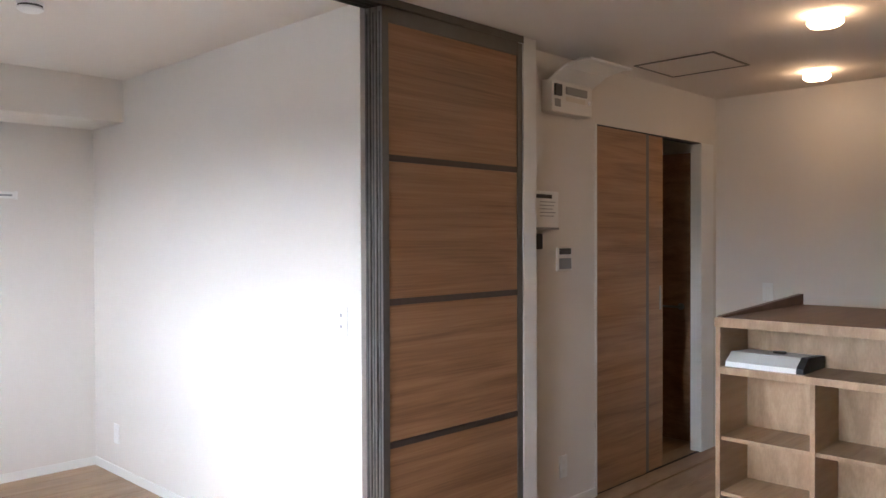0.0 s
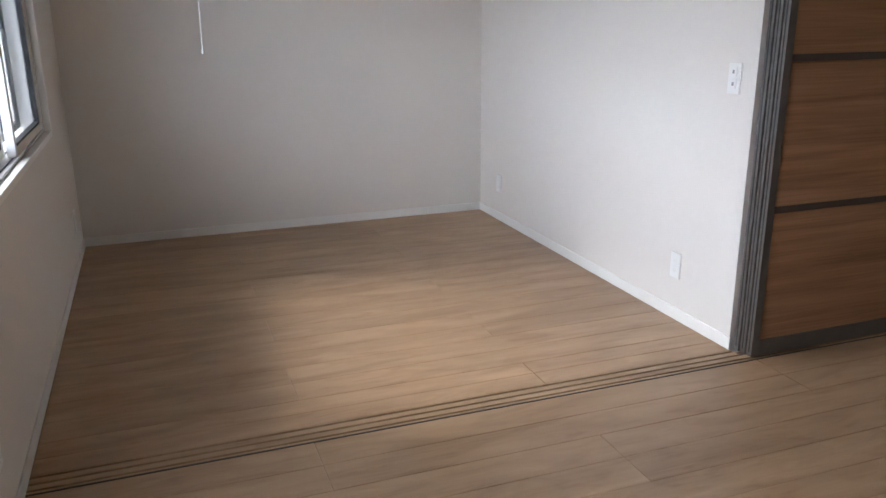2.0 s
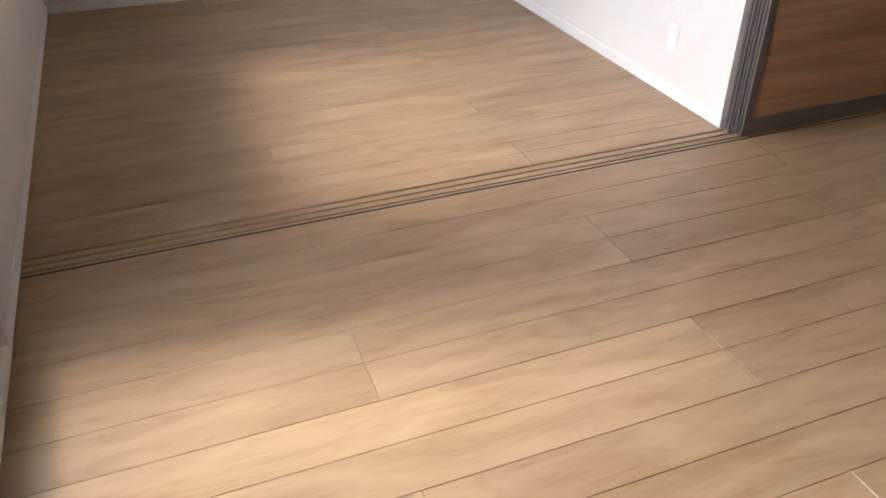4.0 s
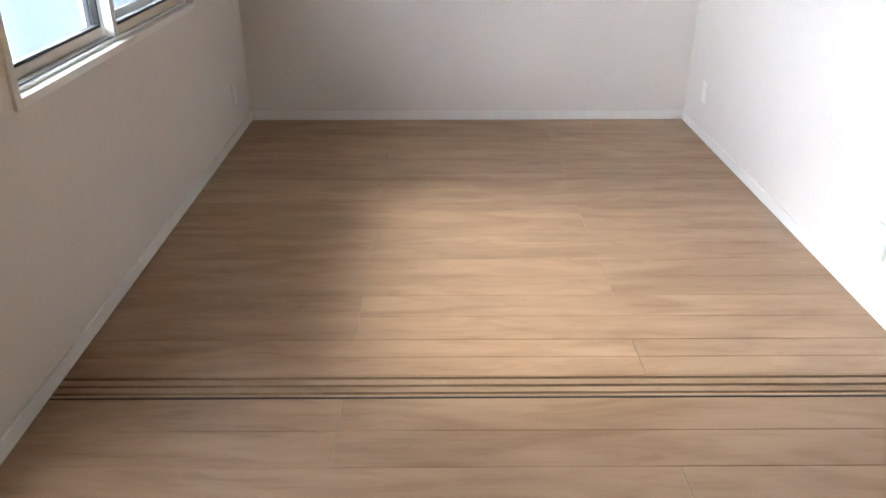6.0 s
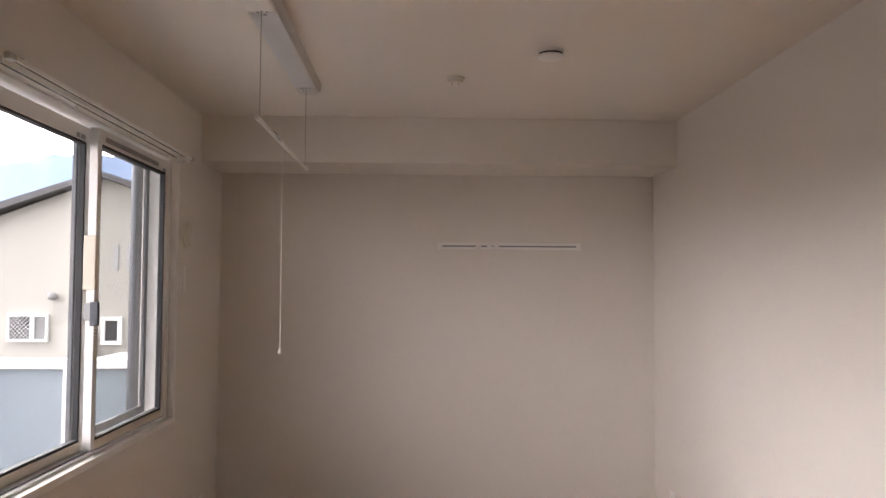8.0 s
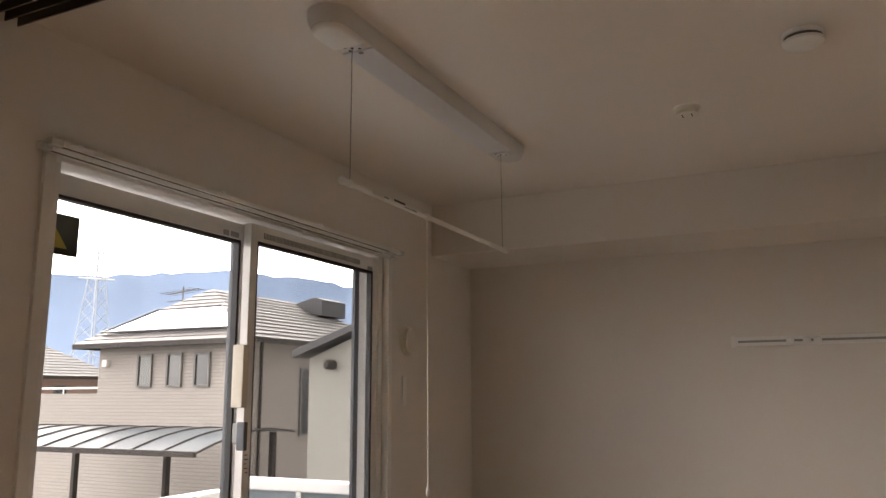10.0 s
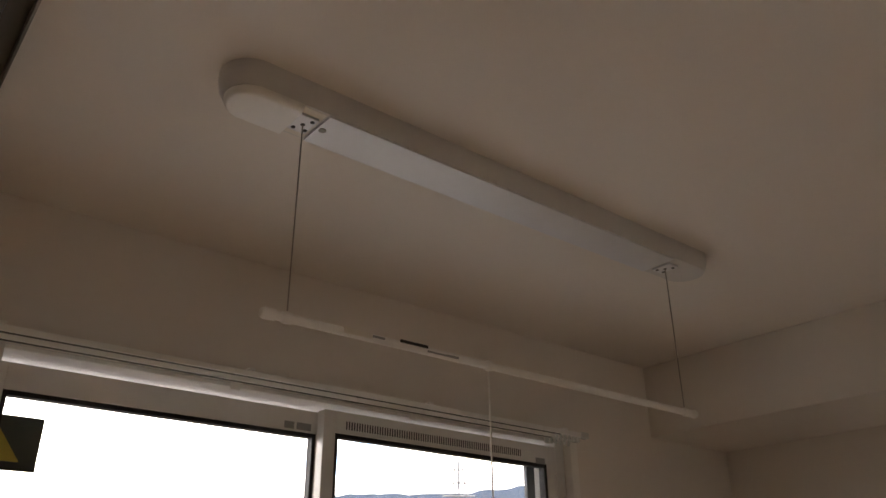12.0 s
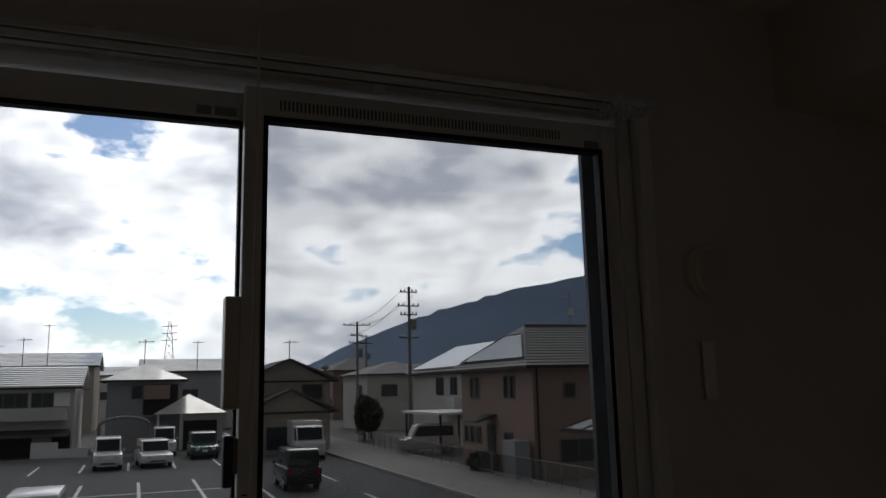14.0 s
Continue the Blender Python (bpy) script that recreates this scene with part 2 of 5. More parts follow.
SIGN_YELLOW = mat("yellow_sign_film", (0.42, 0.33, 0.05), 0.5)
BULB = glow("warm_bulb", (1.0, 0.72, 0.42), 5.0)
# white housing toned down: the shade on its side is in the colour
RACK_BODY_SHADED = mat("white_rack_body_shaded", (0.60, 0.585, 0.565), 0.5, var=0.04, scale=4)
RACK_PLATE = mat("pale_rack_plate", (0.66, 0.67, 0.69), 0.28, 0.15, var=0.04, scale=4)


# ---- building blocks ----
def bx(bm, x0, x1, y0, y1, z0, z1, bevel=0.0):
    r = bmesh.ops.create_cube(bm, size=1)
    for v in r["verts"]:
        v.co = Vector((x1 if v.co.x > 0 else x0, y1 if v.co.y > 0 else y0, z1 if v.co.z > 0 else z0))
    if bevel:
        edges = list({e for v in r["verts"] for e in v.link_edges})
        bmesh.ops.bevel(bm, geom=edges, offset=bevel, segments=2, affect="EDGES", profile=0.6)


def box(*a, bevel=0.0):
    bm = bmesh.new()
    bx(bm, *a, bevel=bevel)
    return bm


def rod(bm, p0, p1, r, seg=12, r2=None):
    p0, p1 = Vector(p0), Vector(p1)
    m = Matrix.Translation((p0 + p1) / 2) @ (p1 - p0).to_track_quat("Z", "Y").to_matrix().to_4x4()
    bmesh.ops.create_cone(bm, cap_ends=True, segments=seg, radius1=r, radius2=r if r2 is None else r2, depth=(p1 - p0).length, matrix=m)


def rods(*items, seg=12):
    bm = bmesh.new()
    for p0, p1, r in items:
        rod(bm, p0, p1, r, seg)
    return bm


def turned(profile, axis="z", seg=32):
    """A turned shape from (radius, height) pairs."""
    bm = bmesh.new()
    rings = []
    for r, h in profile:
        ring = []
        for k in range(seg):
            a = 2 * math.pi * k / seg
            u, v = r * math.cos(a), r * math.sin(a)
            ring.append(bm.verts.new({"z": (u, v, h), "x": (h, u, v), "y": (u, h, v)}[axis]))
        rings.append(ring)
    for p, q in zip(rings, rings[1:]):
        for k in range(seg):
            bm.faces.new((p[k], p[(k + 1) % seg], q[(k + 1) % seg], q[k]))
    bm.faces.new(rings[0])
    bm.faces.new(rings[-1])
    bmesh.ops.recalc_face_normals(bm, faces=bm.faces)
    return bm


def prism(points, axis, a, b):
    """A flat outline in the two other axes, pushed from a to b along axis."""
    bm = bmesh.new()

    def put(u, v, w):
        return bm.verts.new({"x": (w, u, v), "y": (u, w, v), "z": (u, v, w)}[axis])
    lo, hi = [put(u, v, a) for u, v in points], [put(u, v, b) for u, v in points]
    bm.faces.new(lo)
    bm.faces.new(hi)
    n = len(points)
    for k in range(n):
        bm.faces.new((lo[k], lo[(k + 1) % n], hi[(k + 1) % n], hi[k]))
    bmesh.ops.recalc_face_normals(bm, faces=bm.faces)
    return bm


def finish(name, bm, material, smooth=False):
    me = bpy.data.meshes.new(name)
    bm.to_mesh(me)
    bm.free()
    me.materials.append(material)
    if smooth:
        me.shade_smooth()
        me.set_sharp_from_angle(angle=radians(38))
    return me


def part(name, bm, material, parent, label="", smooth=False):
    ob = new(name, finish(name, bm, material, smooth))
    ob.parent = parent
    return tagged(ob, label)


def solid(name, bm, material, label, category, kind="", group="", smooth=False):
    return tagged(new(name, finish(name, bm, material, smooth)), label, category, group, kind)


def thing(name, label, category, at=(0, 0, 0), group="", kind=""):
    ob = new(name)
    ob.location = at
    ob.empty_display_size = 0.1
    return tagged(ob, label, category, group, kind)


# ---- shell of the flat ----
W, FAR, H = 2.65, 2.712, 2.41      # bedroom width, far wall, ceiling
EAST, SOUTH = 5.84, -5.2           # living room
WIN = (0.14, 1.816, 0.828, 2.097)     # bedroom window: y from, to, z from, to
DOOR = (-1.80, -0.46, 0.03, 2.06)  # balcony door

bm = bmesh.new()
T = -0.16
bx(bm, T, 0, WIN[1], FAR, -0.3, H)
bx(bm, T, 0, DOOR[1], WIN[0], -0.3, H)
bx(bm, T, 0, WIN[0], WIN[1], -0.3, WIN[2])
bx(bm, T, 0, WIN[0], WIN[1], WIN[3], H)
bx(bm, T, 0, DOOR[0], DOOR[1], DOOR[3], H)
bx(bm, T, 0, DOOR[0], DOOR[1], -0.3, 0.0)
bx(bm, T, 0, SOUTH, DOOR[0], -0.3, H)
solid("wall_west", bm, WALLPAPER, "white papered outer wall with the windows", "wall", "structure")
solid("wall_north", box(T, W + 0.1, FAR, FAR + 0.16, -0.3, H), WALLPAPER, "white papered end wall of the bedroom", "wall", "structure")
solid("wall_east", box(W, W + 0.1, 0.1, FAR, -0.3, H), WALLPAPER, "white papered side wall of the bedroom", "wall", "structure")
bm = bmesh.new()
bx(bm, W, 4.345, 0.03, 0.10, -0.3, H)
bx(bm, 4.345, 5.79, 0.03, 0.10, 2.09, H)
bx(bm, 5.79, EAST, 0.03, 0.10, -0.3, H)
solid("wall_living", bm, WALLPAPER, "white papered living room wall with a door opening", "wall", "structure")
bm = bmesh.new()
bx(bm, EAST, EAST + 0.12, SOUTH, 2.0, -0.3, H)
solid("wall_kitchen", bm, WALLPAPER, "white papered kitchen wall", "wall", "structure")
solid("wall_south", box(T, EAST + 0.12, SOUTH - 0.12, SOUTH, -0.3, H), WALLPAPER, "plain white wall closing the living room", "wall", "structure")
solid("ceiling", box(T, EAST + 0.12, SOUTH - 0.12, FAR + 0.16, H, H + 0.15), CEILING, "white papered ceiling", "ceiling", "structure")
solid("soffit", box(0, W, 2.25, FAR, 2.155, H, bevel=0.004), WALLPAPER, "white boxed beam under the bedroom ceiling", "beam", "structure")
solid("hall_wall_north", box(4.0, EAST, 1.5, 1.6, -0.3, H), WALLPAPER, "plain hall wall beyond the door", "wall", "structure")
solid("hall_wall_west", box(4.0, 4.1, 0.1, 1.5, -0.3, H), WALLPAPER, "plain hall wall beyond the door", "wall", "structure")
solid("pocket_post", box(3.555, 3.652, -0.09, 0.03, 0, H, bevel=0.003), TRIM, "white post ending the sliding door pocket", "trim", "structure")

# baseboards
def baseboard(x0, x1, y0, y1):
    solid("baseboard", box(x0, x1, y0, y1, 0.0, 0.055, bevel=0.003), TRIM, "thin white baseboard along the wall", "baseboard", "structure")


baseboard(0.0, 0.008, DOOR[1] + 0.03, FAR)
baseboard(0.008, W - 0.008, FAR - 0.008, FAR)
baseboard(W - 0.008, W, 0.02, FAR)
baseboard(3.66, 4.335, 0.022, 0.03)
baseboard(EAST - 0.008, EAST, SOUTH, 0.03)
baseboard(0.0, 0.008, SOUTH, DOOR[0] - 0.03)


# ---- windows ----
def frame_ring(y0, y1, z0, z1, x0, x1, w, bevel=0.002, wz=None):
    wz = w if wz is None else wz
    bm = bmesh.new()
    bx(bm, x0, x1, y0, y0 + w, z0, z1, bevel=bevel)
    bx(bm, x0, x1, y1 - w, y1, z0, z1, bevel=bevel)
    bx(bm, x0, x1, y0 + w, y1 - w, z0, z0 + wz, bevel=bevel)
    bx(bm, x0, x1, y0 + w, y1 - w, z1 - wz, z1, bevel=bevel)
    return bm


def sash(win, y0, y1, z0, z1, x, stile, top, bottom, label):
    """One sliding sash with its stiles, rails, gasket and pane."""
    h = 0.016
    s = part("sash", box(x - h, x + h, y0, y0 + stile, z0, z1, bevel=0.002), SASH, win, label)
    part("stile", box(x - h, x + h, y1 - stile, y1, z0, z1, bevel=0.002), SASH, s)
    part("top_rail", box(x - h, x + h, y0 + stile, y1 - stile, z1 - top, z1, bevel=0.002), SASH, s)
    part("bottom_rail", box(x - h, x + h, y0 + stile, y1 - stile, z0, z0 + bottom, bevel=0.002), SASH_CREAM, s, "cream bottom rail")
    part("gasket", frame_ring(y0 + stile - 0.001, y1 - stile + 0.001, z0 + bottom - 0.001, z1 - top + 0.001, x - 0.012, x + 0.0125, 0.011, 0), GASKET_AND_SHADE, s, "black rubber gasket")
    pane = part("pane", box(x - 0.003, x + 0.003, y0 + stile + 0.004, y1 - stile - 0.004, z0 + bottom + 0.004, z1 - top - 0.004), GLASS, s, "clear glass pane")
    pane.visible_shadow = False
    return s


def sliding_window(name, dims, label, stile, top, bottom, mid, lift=0.03, edge=0.024):
    y0, y1, z0, z1 = dims
    win = thing(name, label, "window", kind="structure")
    part("casing", frame_ring(y0 - 0.03, y1 + 0.03, z0 - 0.026, z1 + 0.026, -0.02, 0.011, 0.0315, 0.003, 0.0275), TRIM, win, "white casing board")
    part("window_frame", frame_ring(y0 + 0.0015, y1 - 0.0015, z0 + 0.0015, z1 - 0.0015, -0.13, -0.021, edge, wz=lift - 0.006), SASH, win, "white resin window frame")
    part("sill_track", rods(*[((xx, y0 + 0.03, z0 + lift - 0.003), (xx, y1 - 0.03, z0 + lift - 0.003), 0.003) for xx in (-0.040, -0.085)], seg=8), ALU_DARK, win, "dark sliding track")
    a = sash(win, y0 + 0.026, mid + 0.012, z0 + lift, z1 - 0.026, -0.085, stile, top, bottom, "white outer sliding sash")
    b = sash(win, mid - 0.03, y1 - edge - 0.002, z0 + lift, z1 - 0.026, -0.040, stile, top, bottom, "white inner sliding sash")
    return win, a, b


window_1, outer_1, inner_1 = sliding_window("window_1", WIN, "white sliding window with black gaskets, closed", 0.036, 0.057, 0.034, 0.963, 0.0165, 0.038)
bm = bmesh.new()
for k in range(78):
    y = 1.0 + k * 0.0081
    bx(bm, -0.0262, -0.0235, y, y + 0.0038, 2.026, 2.047)
part("vent_slots", bm, LABEL_INK, inner_1, "row of dark ventilation slots")
for y, w in ((0.845, 0.028), (0.88, 0.042)):
    part("rail_label", box(-0.0692, -0.0684, y, y + w, 2.019, 2.037), GREY, outer_1, "small grey printed label")
part("rail_label", box(-0.0242, -0.0234, 1.69, 1.73, 2.012, 2.03), GREY, inner_1, "small grey printed label")
part("pull_block", box(-0.058, -0.012, 0.904, 0.9325, 1.45, 1.655, bevel=0.004), SASH_CREAM, inner_1, "cream pull block on the meeting stile")
latch = part("crescent_latch", box(-0.056, -0.018, 0.914, 0.9325, 1.335, 1.40, bevel=0.004), GREY, inner_1, "grey crescent latch")
part("latch_lever", box(-0.03, 0.002, 0.905, 0.923, 1.315, 1.405, bevel=0.004), ALU_DARK, latch)
part("stile_label", box(-0.0242, -0.0234, 0.938, 0.962, 1.22, 1.31), WHITE, inner_1, "white printed label")
bm = bmesh.new()
for k, (a, b) in enumerate(((0.941, 0.955), (0.941, 0.959), (0.943, 0.95), (0.941, 0.957), (0.947, 0.958))):
    bx(bm, -0.0234, -0.0229, a, b, 1.297 - k * 0.014, 1.300 - k * 0.014)
part("label_print", bm, LABEL_INK, inner_1)
screen = part("screen_frame", frame_ring(0.95, 1.77, 0.862, 2.062, -0.128, -0.112, 0.034), ALU_DARK, window_1, "dark insect screen frame")
mesh_ob = part("screen_mesh", box(-0.1212, -0.1204, 0.984, 1.736, 0.896, 2.028), SCREEN, screen, "fine grey insect mesh")
mesh_ob.visible_shadow = False

sign = thing("warning_sign", "dark square film with a yellow triangle on the glass", "sign")
part("film", box(-0.0808, -0.080, 0.178, 0.295, 1.855, 1.965), SIGN_DARK, sign)
part("triangle", prism([(0.18, 1.95), (0.18, 1.873), (0.262, 1.873), (0.205, 1.95)], "x", -0.0798, -0.0792), SIGN_YELLOW, sign, "yellow triangle")

window_2, outer_2, inner_2 = sliding_window("window_2", DOOR, "white floor-length sliding balcony window, closed", 0.05, 0.07, 0.09, -1.13)


screen_2 = part("screen_frame", frame_ring(-1.14, DOOR[1] - 0.03, 0.062, 2.025, -0.128, -0.112, 0.04), ALU_DARK, window_2, "dark insect screen frame")
mesh_2 = part("screen_mesh", box(-0.1212, -0.1204, -1.1, DOOR[1] - 0.07, 0.102, 1.985), SCREEN, screen_2, "fine grey insect mesh")
mesh_2.visible_shadow = False


# curtain rails
def curtain_rail(y0, y1, z):
    rail = thing("curtain_rail", "white double curtain rail above the window", "curtain rail")
    for k, (x, dz) in enumerate(((0.035, 0.0), (0.075, 0.003))):
        bm = bmesh.new()
        bx(bm, x - 0.008, x + 0.008, y0, y1, z + dz, z + dz + 0.014, bevel=0.002)
        r = part("rail", bm, WHITE, rail)
        part("rail_slot", box(x - 0.0042, x + 0.0042, y0 + 0.01, y1 - 0.10, z + dz - 0.0012, z + dz + 0.001), LABEL_INK, r)
        part("end_cap", box(x - 0.01, x + 0.01, y1 - 0.012, y1 + 0.022, z + dz - 0.003, z + dz + 0.017, bevel=0.004), CLEAR, r, "clear plastic end cap")
        part("end_cap", box(x - 0.01, x + 0.01, y0 - 0.022, y0 + 0.012, z + dz - 0.003, z + dz + 0.017, bevel=0.004), CLEAR, r, "clear plastic end cap")
        for j in range(6):
            y = y1 - 0.02 - j * 0.019
            part("runner", turned([(0.0028, -0.018), (0.0055, -0.012), (0.0028, -0.006), (0.004, 0.0)], seg=10), CLEAR, r, "clear plastic runner", smooth=True).location = (x, y, z + dz)
    n = 4
    for k in range(n):
        y = y0 + 0.06 + (y1 - y0 - 0.14) * k / (n - 1)
        bm = bmesh.new()
        bx(bm, 0.0, 0.004, y - 0.012, y + 0.012, z - 0.012, z + 0.036, bevel=0.001)
        bx(bm, 0.004, 0.085, y - 0.008, y + 0.008, z + 0.0175, z + 0.023, bevel=0.001)
        part("bracket", bm, WHITE, rail, "small metal bracket")
    return rail


curtain_rail(0.09, 1.80, 2.084)


# ---- sliding doors between the rooms ----
def sliding_panel(y0, y1, x0, x1):
    d = thing("sliding_door", "open brown wood sliding door in a grey aluminium frame", "sliding door", group="stacked sliding doors")
    z0, z1, w = 0.006, 2.375, 0.036
    part("stile", box(x0, x0 + w, y0, y1, z0, z1, bevel=0.002), ALU, d, "grey aluminium stile")
    part("stile", box(x1 - w, x1, y0, y1, z0, z1, bevel=0.002), ALU, d, "grey aluminium stile")
    rails = [(z0, 0.075), (0.605, 0.632), (1.182, 1.209), (1.762, 1.789), (2.315, z1)]
    for a, b in rails:
        part("rail", box(x0 + w, x1 - w, y0 + 0.001, y1 - 0.001, a, b, bevel=0.0015), RAIL_DARK if 0.1 < a < 2.2 else ALU, d, "dark metal rail")
    for (_, a), (b, _) in zip(rails, rails[1:]):
        part("wood_panel", box(x0 + w, x1 - w, y0 + 0.006, y1 - 0.006, a, b), WALNUT, d, "brown wood-grain panel")
    part("edge_groove", box(x0 - 0.001, x0 + 0.001, (y0 + y1) / 2 - 0.003, (y0 + y1) / 2 + 0.003, z0 + 0.02, z1 - 0.02), GASKET_AND_SHADE, d, "dark groove")
    return d


for k in range(3):
    y = -0.083 + k * 0.0335
    sliding_panel(y, y + 0.029, 2.668 - k * 0.004, 3.553)
head = thing("door_track_head", "grey aluminium ceiling track for the sliding doors", "door track", kind="structure")
for k in range(4):
    y = -0.09 + k * 0.0335
    part("fin", box(0.0, 3.553, y - 0.002, y + 0.002, 2.378, H), ALU, head)
part("track_plate", box(0.0, 3.553, -0.092, 0.0125, H - 0.004, H - 0.0005), ALU, head)
sill = thing("door_track_sill", "flush wooden threshold with three dark grooves", "threshold", kind="structure")
for a, b in ((-0.0915, -0.081), (-0.0695, -0.0445), (-0.0325, -0.0055), (0.0065, 0.012)):
    part("threshold_strip", box(0.0, W if a > -0.05 else 3.553, a, b, -0.012, 0.0005, bevel=0.001), OAK, sill)
part("groove_bed", box(0.0, W, -0.0915, 0.012, -0.0116, -0.009), GASKET_AND_SHADE, sill, "dark groove bottom")
part("metal_edge", box(0.0, 3.553, -0.0985, -0.0925, -0.012, 0.002, bevel=0.001), RAIL_DARK, sill, "thin dark metal edge strip")


# ---- bedroom fittings ----
def plate(name, label, at, normal, w=0.07, h=0.12, holes="outlet"):
    """A wall plate; built facing +x, then turned."""
    d = thing(name, label, "wall switch" if holes == "switch" else "wall outlet", at)
    part("cover", box(0, 0.007, -w / 2, w / 2, -h / 2, h / 2, bevel=0.003), WHITE, d)
    if holes == "switch":
        for z in (0.027, -0.02):
            r = part("rocker", box(0.007, 0.011, -0.017, 0.017, z - 0.019, z + 0.019, bevel=0.002), WHITE, d)
            part("lamp", box(0.0112, 0.0118, -0.006, 0.006, z - 0.008, z + 0.006), GREY, r, "grey indicator")
    elif holes == "outlet":
        for z in (0.024, -0.024):
            r = part("socket", box(0.007, 0.0085, -0.02, 0.02, z - 0.02, z + 0.02, bevel=0.001), WHITE, d)
            part("slots", rods(((0.0086, -0.006, z - 0.008), (0.0086, -0.006, z + 0.008), 0.0012), ((0.0086, 0.006, z - 0.007), (0.0086, 0.006, z + 0.007), 0.0012), seg=6), IVORY, r)
    d.rotation_euler = (0, 0, radians({"+x": 0, "-x": 180, "-y": -90}[normal]))
    return d


plate("light_switch", "white double light switch on the bedroom wall", (W, 0.148, 1.108), "-x", 0.07, 0.12, "switch")
plate("wall_outlet", "white double outlet low on the wall", (W, 0.42, 0.255), "-x")
plate("wall_outlet", "white double outlet low on the wall", (W, 2.385, 0.255), "-x")
plate("wall_outlet", "white double outlet low on the wall", (0, 2.36, 0.25), "+x")
plate("wall_outlet", "white double outlet low on the wall", (0, -0.31, 0.275), "+x")
plate("wall_outlet", "white double outlet low on the wall", (4.03, 0.03, 0.236), "-y")
plate("wall_outlet", "white outlet above the kitchen counter", (EAST, -0.33, 1.09), "-x")
plate("cover_plate", "narrow blank white wall plate by the window", (0, 1.97, 1.505), "+x", 0.035, 0.13, "blank")

vent = thing("wall_vent", "round white ventilation cover on the wall", "vent", (0, 1.994, 1.727))
part("vent_body", turned([(0.068, 0.0), (0.068, 0.012), (0.058, 0.016)], "x"), IVORY, vent, smooth=True)
part("vent_lid", turned([(0.03, 0.016), (0.056, 0.022), (0.052, 0.03), (0.02, 0.034)], "x"), IVORY, vent, smooth=True)

alarm = thing("smoke_alarm", "round white smoke alarm with a dark slot band", "smoke alarm", (1.721, 0.985, H))
part("base", turned([(0.052, 0.0), (0.052, -0.012)]), WHITE, alarm, smooth=True)
part("slot_band", turned([(0.047, -0.012), (0.047, -0.021)]), LABEL_INK, alarm, "dark slot band")
part("cap", turned([(0.051, -0.021), (0.05, -0.028), (0.038, -0.036), (0.012, -0.038)]), WHITE, alarm, smooth=True)
rose = thing("ceiling_rose", "small round ivory ceiling light socket", "ceiling socket", (1.362, 1.41, H))
part("rose_body", turned([(0.042, 0.0), (0.042, -0.010), (0.034, -0.014), (0.034, -0.024), (0.028, -0.026)]), IVORY, rose, smooth=True)
for x in (-0.015, 0.015):
    part("contact_slot", rods(((x, -0.012, -0.0262), (x, 0.012, -0.0262), 0.002), seg=6), LABEL_INK, rose)

# picture rail with hooks on the far wall
pr = thing("picture_rail", "short white picture rail with three hooks", "picture rail", (0, FAR, 0))
part("rail_body", box(1.32, 2.192, -0.011, 0, 1.700, 1.741, bevel=0.002), WHITE, pr)
part("rail_groove", box(1.345, 2.166, -0.0125, -0.0108, 1.714, 1.724), GREY, pr, "grey groove")
for x in (1.325, 2.187):
    part("end_cap", box(x - 0.010, x + 0.010, -0.014, 0.0, 1.695, 1.744, bevel=0.003), WHITE, pr)
for x in (1.565, 1.633, 1.676):
    k = part("hook_knob", turned([(0.008, 0.0), (0.016, -0.006), (0.017, -0.016), (0.010, -0.020)], "y"), WHITE, pr, "round white hook knob", smooth=True)
    k.location = (x, -0.012, 1.718)


